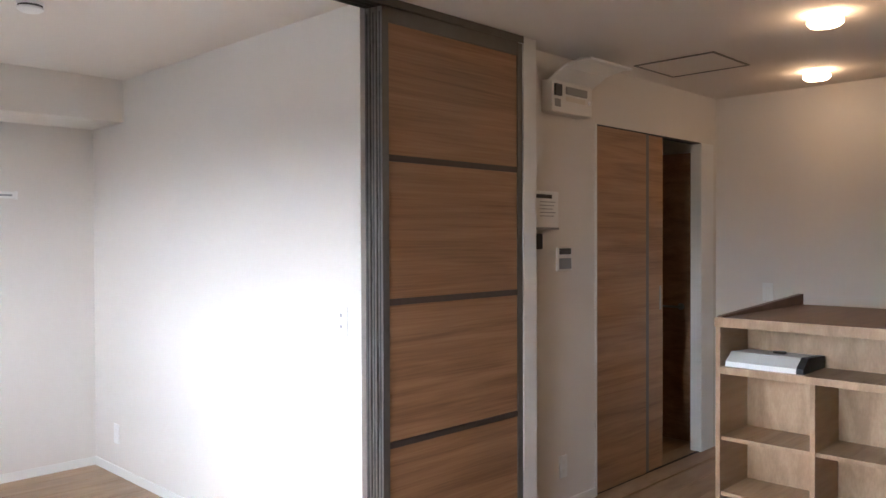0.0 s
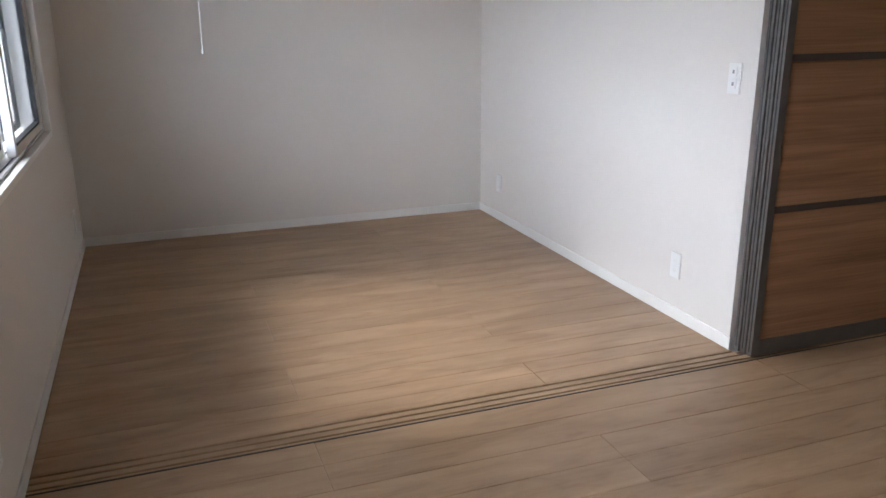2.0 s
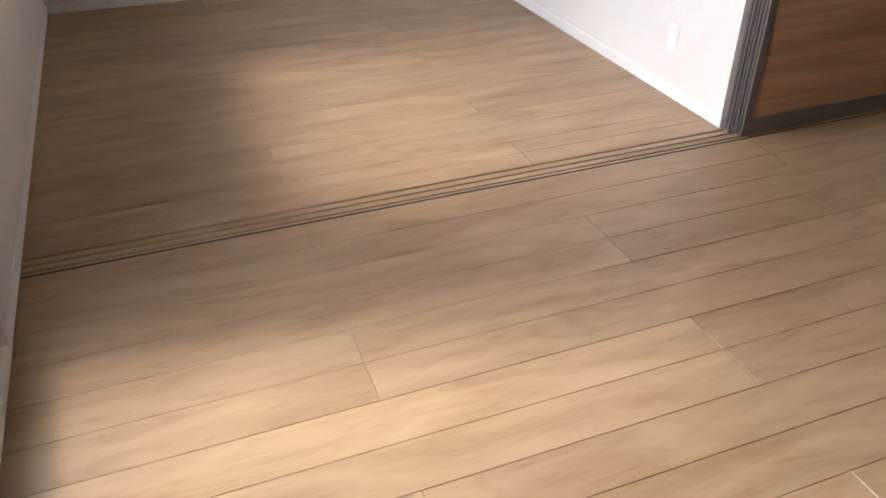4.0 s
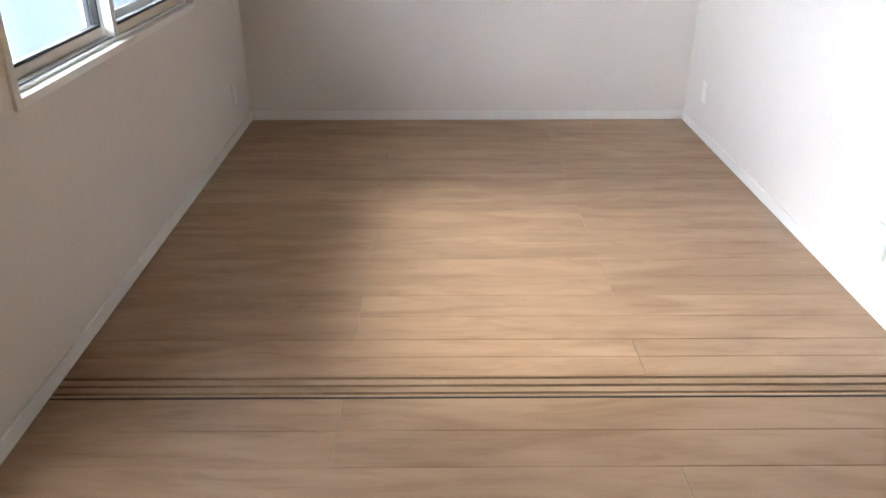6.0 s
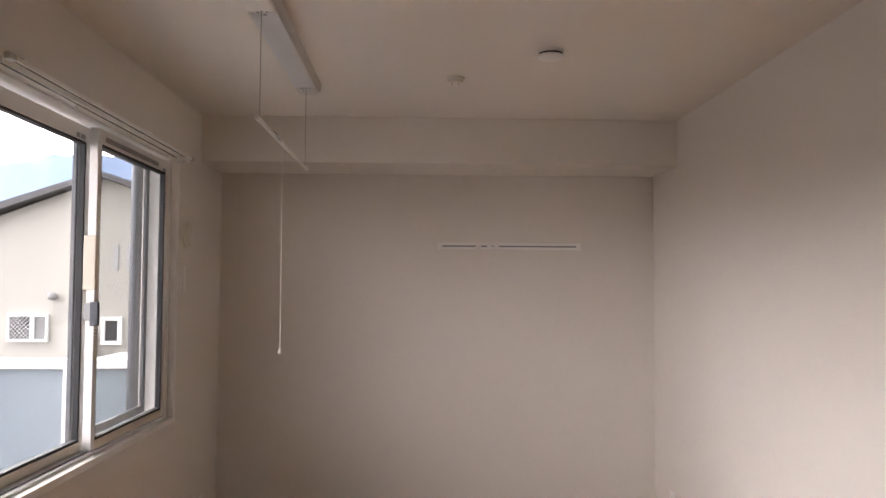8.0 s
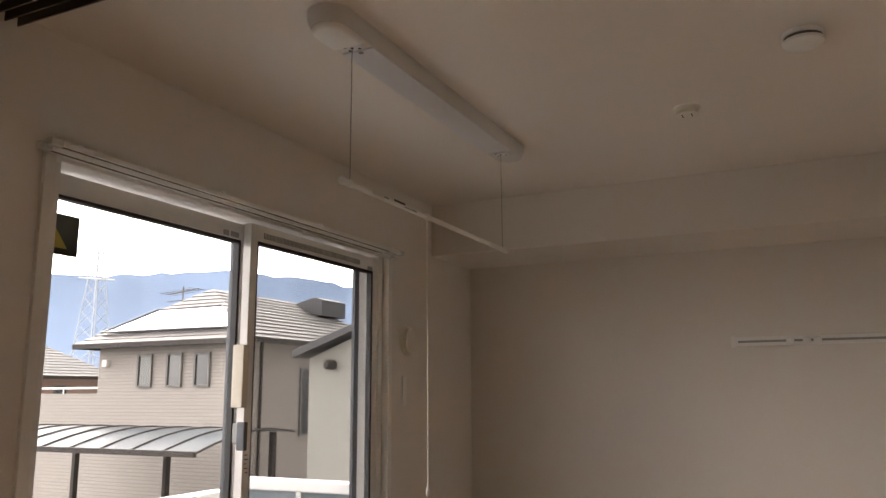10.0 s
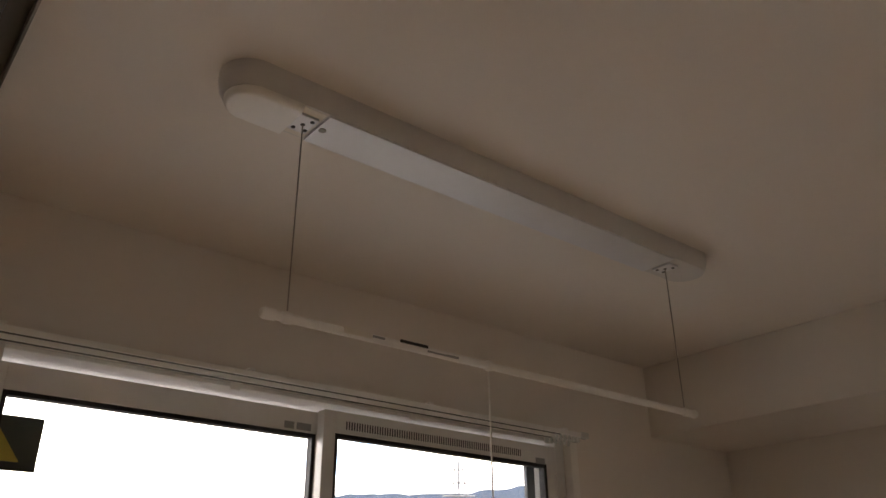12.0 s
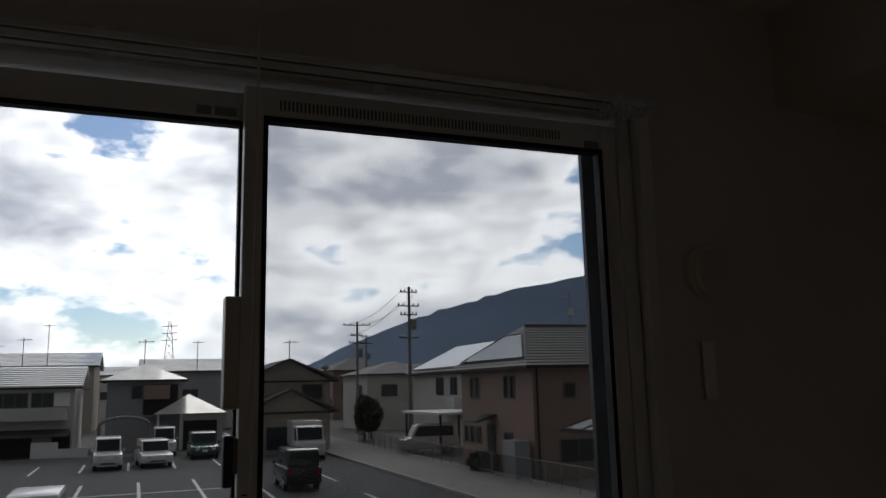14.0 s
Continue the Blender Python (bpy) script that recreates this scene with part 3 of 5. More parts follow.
# ceiling clothes rack
def clothes_rack():
    x0, ya, yb = 0.685, 0.29, 1.60
    d = thing("ceiling_clothes_rack", "white ceiling-mounted clothes drying rack, bar lowered", "clothes rack")

    def slab(hw, a, b, zt, zb, inset, square=False):
        """A long housing with rounded ends, narrower at the bottom."""
        bm = bmesh.new()
        rings = []
        for w, z in ((hw, zt), (hw, zt - (zt - zb) * 0.35), (hw - inset * 0.35, zt - (zt - zb) * 0.75), (hw - inset, zb)):
            ring = []
            for k in range(32):
                t = 2 * math.pi * k / 32
                s = math.sin(t)
                ring.append(bm.verts.new((x0 + w * math.cos(t), b if square and s >= 0 else (b - hw if s >= 0 else a + hw) + w * s, z)))
            rings.append(ring)
        for p, q in zip(rings, rings[1:]):
            for k in range(32):
                bm.faces.new((p[k], p[(k + 1) % 32], q[(k + 1) % 32], q[k]))
        bm.faces.new(rings[-1])
        bm.faces.new(rings[0])
        bmesh.ops.recalc_face_normals(bm, faces=bm.faces)
        return bm
    part("housing", slab(0.058, ya, yb, H, 2.366, 0.010), RACK_BODY_SHADED, d, smooth=True)
    part("end_cover", slab(0.0475, ya + 0.012, ya + 0.132, 2.3661, 2.352, 0.008, True), WHITE, d, "bright curved end cover", smooth=True)
    part("bottom_plate", box(x0 - 0.0465, x0 + 0.0465, 0.472, 1.435, 2.3615, 2.3659, bevel=0.0015), RACK_PLATE, d, "pale grey metal bottom plate")
    # no hollow here: a duller slab stands for the shade of the recess
    part("pulley_recess_shade", box(x0 - 0.043, x0 + 0.043, 0.424, 0.468, 2.3648, 2.3662), IVORY, d, "flat ivory slab, the pulley recess's shade put into its tone")
    part("screw", turned([(0.007, 2.366), (0.007, 2.360), (0.004, 2.359)], seg=16), STEEL, d).location = (x0 + 0.004, 0.482, 0)
    for y in (0.445, 1.462):
        g = part("pulley_plate", box(x0 - 0.026, x0 + 0.026, y - 0.018, y + 0.018, 2.360, 2.3659, bevel=0.002), RACK_PLATE, d)
        for dx, dy in ((-0.016, -0.010), (0.016, 0.010), (0.0, 0.0), (-0.014, 0.012)):
            part("cord_hole", turned([(0.0042, 2.3602), (0.0042, 2.3594)], seg=12), BLACK, g, "dark cord hole").location = (x0 + dx, y + dy, 0)
        part("thread", rods(((x0, y, 2.36), (x0, y, 2.015), 0.0013), seg=6), STEEL, d, "thin grey suspension cord")
    b0, b1, z = 0.405, 1.50, 2.003
    bar = part("bar", rods(((x0, b0 + 0.02, z), (x0, b1 - 0.02, z), 0.0072), seg=20), WHITE, d, "white hanging bar", smooth=True)
    for y, s in ((b0 + 0.02, -1), (b1 - 0.02, 1)):
        c = turned([(0.0088, 0.0), (0.0092, 0.012), (0.0098, 0.018), (0.007, 0.024)], "y", 20)
        bmesh.ops.scale(c, vec=(1, s, 1), verts=c.verts)
        bmesh.ops.recalc_face_normals(c, faces=c.faces)
        part("bar_end", c, WHITE, bar, smooth=True).location = (x0, y, z)
    for y in (0.445, 1.462):
        part("cord_clip", turned([(0.0088, -0.008), (0.0098, 0.0), (0.0088, 0.008)], "y", 18), WHITE, bar, smooth=True).location = (x0, y, z)
    for a, b, m, h0, h1 in ((0.545, 0.60, IVORY, -0.004, 0.006), (0.60, 0.625, GREY, -0.001, 0.003), (0.657, 0.716, BLACK, 0.002, 0.0075), (0.715, 0.757, GREY, -0.004, -0.001), (0.757, 0.785, GREY, -0.004, 0.0)):
        part("tag", box(x0 + 0.005, x0 + 0.0082, a, b, z + h0, z + h1, bevel=0.0008), m, bar, "printed tag on the bar")
    c = part("pull_cord", rods(((x0, 0.863, z - 0.01), (x0 + 0.003, 0.861, 1.60), 0.0017), ((x0 + 0.003, 0.861, 1.60), (x0 + 0.004, 0.860, 1.235), 0.0017), seg=8), CORD, d, "long white pull cord")
    part("cord_collar", turned([(0.0092, -0.006), (0.0105, 0.0), (0.0092, 0.006)], "y", 18), WHITE, c, smooth=True).location = (x0, 0.863, z)
    part("cord_knob", turned([(0.002, 0.012), (0.005, 0.004), (0.006, -0.006), (0.003, -0.012)], seg=14), WHITE, c, smooth=True).location = (x0 + 0.004, 0.860, 1.228)


clothes_rack()

# ---- living room fittings ----
bb = thing("breaker_box", "white fuse box with its cover swung up", "fuse box", (0, 0.03, 0))
part("box_body", box(3.85, 4.205, -0.07, 0, 2.098, 2.262, bevel=0.006), WHITE, bb)
cover = part("cover", prism([(-0.055, 2.262), (-0.15, 2.318), (-0.25, 2.336), (-0.31, 2.330), (-0.305, 2.321), (-0.25, 2.325), (-0.15, 2.306), (-0.055, 2.247)], "x", 3.84, 4.22), WHITE, bb, "open white cover")
part("main_switch", box(3.865, 3.925, -0.079, -0.069, 2.18, 2.24, bevel=0.003), BLACK, bb, "black main switch")
part("switch_row", box(3.965, 4.15, -0.079, -0.069, 2.195, 2.235, bevel=0.003), GREY, bb, "grey row of breakers")
part("label_strip", box(3.965, 4.14, -0.0715, -0.069, 2.16, 2.185), IVORY, bb)
part("label_print", box(3.87, 3.92, -0.0715, -0.069, 2.125, 2.165), GREY, bb)
part("catch", turned([(0.012, 0.0), (0.012, -0.014), (0.006, -0.018)], "y", 16), WHITE, bb, "white catch knob", smooth=True).location = (4.18, -0.069, 2.172)
ic = thing("intercom", "white wall intercom with a dark display strip", "intercom", (0, 0.03, 0))
part("body", box(3.745, 3.96, -0.028, 0, 1.505, 1.692, bevel=0.006), WHITE, ic)
part("display", box(3.77, 3.90, -0.0295, -0.0275, 1.655, 1.675), BLACK, ic, "dark display strip")
bm = bmesh.new()
for k in range(5):
    bx(bm, 3.80, 3.93 - 0.012 * (k % 3), -0.0292, -0.0278, 1.635 - k * 0.018, 1.639 - k * 0.018)
part("print", bm, GREY, ic)
part("lip", box(3.75, 3.955, -0.034, -0.02, 1.495, 1.506, bevel=0.003), GREY, ic)
rm = thing("bath_remote", "small black wall remote", "remote panel", (0, 0.03, 0))
part("body", box(3.76, 3.84, -0.015, 0, 1.395, 1.475, bevel=0.003), BLACK, rm)
th = thing("thermostat", "white wall controller with a black display", "controller", (0, 0.03, 0))
part("body", box(3.97, 4.098, -0.016, 0, 1.278, 1.402, bevel=0.005), WHITE, th)
part("display", box(3.982, 4.086, -0.0175, -0.0155, 1.365, 1.397), BLACK, th, "black display")
part("flap", box(3.98, 4.088, -0.0175, -0.0155, 1.288, 1.345, bevel=0.001), GREY, th)

# hall door: a two-leaf sliding door, half open
hd = thing("door_1", "brown wood sliding hall door, half open", "door", kind="structure")
part("leaf", box(4.352, 4.905, 0.036, 0.066, 0.008, 2.083, bevel=0.002), WALNUT, hd)
part("leaf", box(4.915, 5.125, 0.046, 0.076, 0.008, 2.083, bevel=0.002), WALNUT, hd)
part("edge_strip", box(4.905, 4.945, 0.04, 0.064, 0.008, 2.083, bevel=0.002), ALU, hd, "dark edge strip")
part("finger_pull", box(5.082, 5.108, 0.0445, 0.047, 1.0, 1.15, bevel=0.001), STEEL, hd, "metal finger pull")
part("jamb", box(5.61, 5.79, 0.026, 0.104, 0.0, 2.09, bevel=0.002), TRIM, hd, "white jamb")
part("jamb", box(4.335, 4.352, 0.024, 0.104, 0.0, 2.09, bevel=0.002), TRIM, hd, "white jamb")
part("head_groove", box(4.352, 5.79, 0.032, 0.098, 2.083, 2.0895), GASKET_AND_SHADE, hd, "dark head groove")
part("floor_groove", box(4.352, 5.79, 0.040, 0.060, -0.002, 0.0012), GASKET_AND_SHADE, hd, "dark floor groove")
d2 = thing("door_2", "closed brown hall door with a metal lever", "door", kind="structure")
part("leaf", box(EAST - 0.04, EAST - 0.002, 0.16, 0.98, 0.005, 2.05, bevel=0.002), WALNUT, d2)
lv = part("lever_rose", turned([(0.024, 0.0), (0.024, -0.010)], "x", 20), STEEL, d2, "metal lever handle")
lv.location = (EAST - 0.04, 0.27, 0.96)
part("lever", rods(((-0.01, 0, 0), (-0.05, 0, 0), 0.009), ((-0.048, 0, 0), (-0.048, 0.12, 0.0), 0.008)), STEEL, lv)

hatch = thing("ceiling_hatch", "square ceiling access hatch with a dark rim", "hatch", kind="structure")
for q in ((4.48, 4.492, -0.597, -0.13), (4.908, 4.92, -0.597, -0.13), (4.492, 4.908, -0.597, -0.585), (4.492, 4.908, -0.142, -0.13)):
    part("rim", box(*q, H - 0.006, H - 0.0005), ALU, hatch, "dark aluminium rim")
part("lid", box(4.494, 4.906, -0.583, -0.144, H - 0.003, H - 0.0005), CEILING, hatch)


def down_light(x, y):
    d = thing("ceiling_lamp", "lit warm round lamp on the kitchen ceiling", "ceiling lamp", (x, y, H), group="kitchen ceiling lamps")
    part("lamp_base", turned([(0.045, 0.0), (0.045, -0.012)]), WHITE, d, smooth=True)
    part("bulb", turned([(0.05, -0.012), (0.072, -0.022), (0.074, -0.038), (0.06, -0.052), (0.025, -0.057)]), BULB, d, "glowing warm lamp", smooth=True)
    lamp = new("lamp_light", bpy.data.lights.new("lamp_light", "POINT"))
    lamp.data.energy, lamp.data.color, lamp.data.shadow_soft_size = 0.28, (1.0, 0.52, 0.24), 0.07
    lamp.location = (x, y, H - 0.15)


down_light(4.18, -1.24)
down_light(5.36, -0.8)


# kitchen counter with open shelves towards the room
def counter():
    x0, x1, ya, yb = 4.05, 4.36, -0.81, -2.52
    c = thing("shelf_counter", "light wood open shelf unit under a kitchen counter", "shelf unit")
    t = 0.022
    part("side_panel", box(x0, x1, ya - t, ya, 0, 1.05, bevel=0.003), SHELF_WOOD, c)
    part("side_panel", box(x0, x1, yb, yb + t, 0, 1.05, bevel=0.003), SHELF_WOOD, c)
    part("back_panel", box(x1 - 0.012, x1 - 0.002, yb + t, ya - t, 0.0, 1.04), SHELF_WOOD, c)
    part("top_shelf", box(x0 + 0.001, x1 - 0.012, yb + t, ya - t, 0.83, 0.862, bevel=0.002), SHELF_WOOD, c)
    part("bottom_board", box(x0 + 0.001, x1 - 0.012, yb + t, ya - t, 0.03, 0.055, bevel=0.002), SHELF_WOOD, c)
    ys = [ya - t, -1.235, -1.66, -2.085, yb + t]
    for y in ys[1:-1]:
        part("divider", box(x0 + 0.004, x1 - 0.012, y - t / 2, y + t / 2, 0.055, 0.83, bevel=0.002), SHELF_WOOD, c)
    for k, (a, b) in enumerate(zip(ys, ys[1:])):
        for z in (0.525, 0.27):
            part("shelf", box(x0 + 0.012, x1 - 0.013, b + (t / 2 if k < 3 else 0), a - (t / 2 if k else 0), z, z + 0.018, bevel=0.001), SHELF_WOOD, c)
    part("worktop", box(x0 - 0.008, 5.05, yb, ya, 1.05, 1.085, bevel=0.003), SHELF_DARK, c, "brown wood worktop")
    part("worktop_edge", box(x0 - 0.012, x0 - 0.0085, yb, ya, 1.045, 1.088, bevel=0.001), SHELF_WOOD, c)
    part("end_upstand", prism([(x0 + 0.01, 1.0855), (5.05, 1.0855), (5.05, 1.142), (x0 + 0.01, 1.092)], "y", ya - 0.03, ya - 0.002), SHELF_DARK, c, "sloping brown end upstand")
    part("kitchen_side", box(x1, 5.04, yb + 0.01, ya - 0.01, 0, 1.05), WHITE, c, "white kitchen cabinet side")


counter()
ap = thing("flat_appliance", "flat white appliance box with black ends on the shelf", "appliance", (0, 0, 0))
part("body", prism([(4.075, 0.8625), (4.34, 0.8625), (4.34, 0.915), (4.14, 0.925), (4.078, 0.885)], "y", -1.16, -0.845), WHITE, ap)
part("end_piece", prism([(4.075, 0.8625), (4.34, 0.8625), (4.34, 0.917), (4.14, 0.927), (4.076, 0.886)], "y", -1.19, -1.16), BLACK, ap, "black end")
part("knob", turned([(0.03, 0.918), (0.028, 0.928)], seg=20), BLACK, ap, "small black knob").location = (4.26, -1.02, 0)

# ---- outside: balcony, street and town ----
G = -2.6   # street level
ASPHALT = mat("asphalt", (0.05, 0.05, 0.052), 0.9, var=0.25, scale=0.15, fine=6, bump=0.1, bump_scale=40)
PAVING = mat("pale_paving", (0.24, 0.23, 0.21), 0.9, var=0.15, scale=0.3, fine=5)
CONCRETE = mat("concrete", (0.33, 0.32, 0.30), 0.85, var=0.12, scale=0.5, fine=8)
LINE = mat("road_paint", (0.62, 0.62, 0.60), 0.7, var=0.15, scale=1.0, fine=12)
EARTH = mat("town_ground", (0.13, 0.125, 0.11), 0.95, var=0.3, scale=0.02, fine=0.4)
PINK = courses("pink_siding", (0.34, 0.235, 0.20), (0.26, 0.18, 0.15), 1.8, 0.45, 0.8, 0.008)
BEIGE = courses("beige_wall_tile", (0.385, 0.35, 0.325), (0.27, 0.24, 0.22), 0.30, 0.10, 0.75, 0.010)
CREAM = mat("cream_render", (0.37, 0.36, 0.325), 0.85, var=0.05, scale=0.4, fine=10)
OFFWHITE = mat("offwhite_render", (0.62, 0.60, 0.57), 0.85, var=0.12, scale=0.3, fine=6)
GREYWALL = mat("grey_siding", (0.34, 0.345, 0.36), 0.8, var=0.12, scale=0.3, fine=6)
TANWALL = mat("tan_render", (0.46, 0.415, 0.34), 0.85, var=0.12, scale=0.3, fine=6)
ROOF = mat("grey_brown_roof_tile", (0.105, 0.098, 0.095), 0.55, var=0.18, scale=0.8, fine=8)
ROOF_SHINE = mat("glazed_roof_tile", (0.70, 0.68, 0.65), 0.28, 0.5, var=0.15, scale=0.8, fine=8, coat=0.8)
ROOF_DARK = mat("dark_roof", (0.06, 0.06, 0.065), 0.5, var=0.15, scale=0.6, fine=6)
# pale base colour carries part of the sky's reflection on the panels
SOLAR_SHEEN = mat("solar_panel", (0.45, 0.48, 0.54), 0.15, 0.5, var=0.05, scale=0.5)
EAVE = mat("brown_gutter", (0.035, 0.028, 0.025), 0.75, var=0.1)
TOWN_GLASS = mat("dark_window_pane", (0.035, 0.04, 0.045), 0.08, var=0.2, scale=0.7)
TOWN_FRAME = mat("grey_window_frame", (0.16, 0.155, 0.15), 0.5, var=0.1)
SHED = mat("smoky_carport_sheet", (0.15, 0.17, 0.19), 0.35, var=0.08, scale=0.5)
PYLON = mat("galvanised_steel", (0.42, 0.46, 0.52), 0.5, 0.2, var=0.1)
POLE = mat("concrete_pole", (0.26, 0.25, 0.24), 0.8, var=0.12)
LEAF = mat("dark_leaves", (0.045, 0.06, 0.03), 0.7, var=0.35, scale=2.0, fine=12)
BARK = mat("bark", (0.10, 0.075, 0.055), 0.9, var=0.2)
# aerial haze is put into the hills' blue base colour
MOUNTAIN_HAZE = mat("wooded_hills_painted_haze", (0.15, 0.215, 0.325), 1.0, var=0.16, scale=0.004, fine=0.03, bump=0)
CAR_WHITE = mat("white_car_paint", (0.72, 0.72, 0.72), 0.25, var=0.02, coat=0.5)
CAR_BLACK = mat("black_car_paint", (0.02, 0.02, 0.022), 0.2, var=0.05, coat=0.5)
CAR_GREEN = mat("green_car_paint", (0.05, 0.09, 0.085), 0.25, var=0.05, coat=0.5)
TYRE = mat("tyre", (0.02, 0.02, 0.02), 0.9)
RIM = mat("wheel_rim", (0.45, 0.45, 0.46), 0.35, 0.8)
LAMP = mat("car_lamp_glass", (0.6, 0.6, 0.6), 0.1, var=0.05)
TAIL = mat("red_lamp_glass", (0.3, 0.02, 0.02), 0.2)

solid("ground", box(-2600, 900, -1800, 2600, G - 1.0, G - 0.02), EARTH, "grey town ground reaching to the hills", "ground", "structure")
solid("road", box(-140, 30, 5.4, 12.5, G - 0.5, G), ASPHALT, "dark asphalt street", "road", "structure")
solid("parking_lot", box(-57, -3, -22, 5.4, G - 0.5, G - 0.004), ASPHALT, "asphalt car park with white bay lines", "car park", "structure")
solid("pavement", box(-140, 30, 12.65, 17.0, G - 0.5, G + 0.10), PAVING, "pale pavement beside the street", "pavement", "structure")
solid("kerb", box(-140, 30, 12.5, 12.65, G - 0.5, G + 0.14, bevel=0.02), CONCRETE, "concrete kerb", "kerb", "structure")
for x in range(-120, 20, 9):
    solid("road_line", box(x, x + 4.2, 9.4, 9.55, G, G + 0.004), LINE, "worn white road line", "road marking", "structure", "road lines")
for k in range(9):
    y = -14.2 + k * 2.45
    solid("bay_line", box(-51.5, -46.2, y, y + 0.14, G - 0.004, G + 0.002), LINE, "white parking bay line", "parking line", "structure", "bay lines")
    solid("bay_line", box(-39.5, -30.5, y + 0.5, y + 0.64, G - 0.004, G + 0.002), LINE, "white parking bay line", "parking line", "structure", "bay lines")
solid("bay_line", box(-35.1, -34.96, -14, 5.2, G - 0.004, G + 0.002), LINE, "white parking bay line", "parking line", "structure", "bay lines")

# balcony
BALCONY = mat("dark_balcony_sheet", (0.11, 0.11, 0.115), 0.7, var=0.1, scale=1.5, fine=20)
solid("balcony_floor", box(-1.10, T, -4.2, 2.12, -0.35, -0.09), BALCONY, "dark grey sheeted balcony floor", "balcony floor", "structure")


def balcony_screen(x0, x1, y0, y1, n, along, top, panel):
    d = thing("balcony_rail", "frosted balcony screen, grey at the end, added white along the front, with a white cap rail", "balcony rail", kind="structure")
    part("cap", box(x0 - 0.03, x1 + 0.03, y0 - 0.03, y1 + 0.03, top - 0.05, top, bevel=0.008), CAP, d, "white cap rail")
    for k in range(n):
        if along == "x":
            a, b = x0 + (x1 - x0) * k / n, x0 + (x1 - x0) * (k + 1) / n
            part("panel", box(a + 0.012, b - 0.012, y0 + 0.012, y1 - 0.012, 0.0, top - 0.05), panel, d)
            part("post", box(b - 0.012, b + 0.012, y0, y1, -0.09, top - 0.05), CAP, d)
        else:
            a, b = y0 + (y1 - y0) * k / n, y0 + (y1 - y0) * (k + 1) / n
            part("panel", box(x0 + 0.012, x1 - 0.012, a + 0.012, b - 0.012, 0.0, top - 0.05), panel, d)
            part("post", box(x0, x1, b - 0.012, b + 0.012, -0.09, top - 0.05), CAP, d)


balcony_screen(-1.05, T - 0.03, 2.06, 2.10, 2, "x", 1.087, FROST)
# unseen front screen, added to scatter daylight up into the room
balcony_screen(-1.07, -1.03, -4.15, 2.0, 6, "y", 1.03, FROST_FILL)
solid("eave", box(-1.35, T, -5.4, 3.1, 2.63, 2.76, bevel=0.01), CAP, "plain white eave over the balcony", "eave", "structure")
dp = thing("rain_pipe", "dark grey rain pipe at the balcony end", "pipe")
part("pipe", rods(((-0.24, 1.98, -0.09), (-0.24, 1.98, 2.6), 0.035), seg=16), ALU_DARK, dp, smooth=True)


def hip_roof(x0, x1, y0, y1, eave, rise, over, n=13, kx=1.0, ky=1.0):
    """A hipped roof of overlapping courses with a short ridge."""
    bm = bmesh.new()
    x0, x1, y0, y1 = x0 - over, x1 + over, y0 - over, y1 + over
    half = min(x1 - x0, y1 - y0) / 2
    for k in range(n):
        a, b = half * k / n, half * (k + 1) / n * 0.999
        z0, z1 = eave + rise * k / n, eave + rise * (k + 1) / n
        lip = min(0.05, rise / n * 0.28)
        ring = []
        for ins, z in ((a, z0), (a, z0 + lip), (b, z1 + lip * 0.1)):
            ring.append([bm.verts.new(p) for p in ((x0 + ins * kx, y0 + ins * ky, z), (x1 - ins * kx, y0 + ins * ky, z), (x1 - ins * kx, y1 - ins * ky, z), (x0 + ins * kx, y1 - ins * ky, z))])
        for p, q in zip(ring, ring[1:]):
            for j in range(4):
                bm.faces.new((p[j], p[(j + 1) % 4], q[(j + 1) % 4], q[j]))
        bm.faces.new(ring[-1])
        if k == 0:
            bm.faces.new(list(reversed(ring[0])))
    return bm


def gable_roof(x0, x1, y0, y1, eave, rise, over, ridge="x", n=12, thick=0.14):
    """Two pitched slopes of overlapping courses; ridge along x or y."""
    bm = bmesh.new()
    x0, x1, y0, y1 = x0 - over, x1 + over, y0 - over, y1 + over
    for side in (-1, 1):
        for k in range(n):
            f0, f1 = k / n, (k + 1) / n
            z0, z1 = eave + rise * f0, eave + rise * f1
            if ridge == "x":
                m, e = (y0 + y1) / 2, y0 if side < 0 else y1
                a, b = e + (m - e) * f0, e + (m - e) * f1
                pts = [(x0, a), (x1, a), (x1, b), (x0, b)]
            else:
                m, e = (x0 + x1) / 2, x0 if side < 0 else x1
                a, b = e + (m - e) * f0, e + (m - e) * f1
                pts = [(a, y0), (a, y1), (b, y1), (b, y0)]
            zs = (z0, z0, z1, z1)
            lo = [bm.verts.new((*p, z - thick)) for p, z in zip(pts, zs)]
            hi = [bm.verts.new((*p, z + (0.045 if j < 2 else 0.0))) for j, (p, z) in enumerate(zip(pts, zs))]
            bm.faces.new(lo)
            bm.faces.new(hi)
            for j in range(4):
                bm.faces.new((lo[j], lo[(j + 1) % 4], hi[(j + 1) % 4], hi[j]))
    bmesh.ops.recalc_face_normals(bm, faces=bm.faces)
    return bm


def gable_walls(x0, x1, y0, y1, eave, rise, ridge):
    bm = box(x0, x1, y0, y1, G - 0.3, eave)
    if ridge == "x":
        other = prism([(y0, eave), (y1, eave), ((y0 + y1) / 2, eave + rise)], "x", x0, x1)
    else:
        other = prism([(x0, eave), (x1, eave), ((x0 + x1) / 2, eave + rise)], "y", y0, y1)
    me = bpy.data.meshes.new("gable")
    other.to_mesh(me)
    other.free()
    bm.from_mesh(me)
    bpy.data.meshes.remove(me)
    return bm


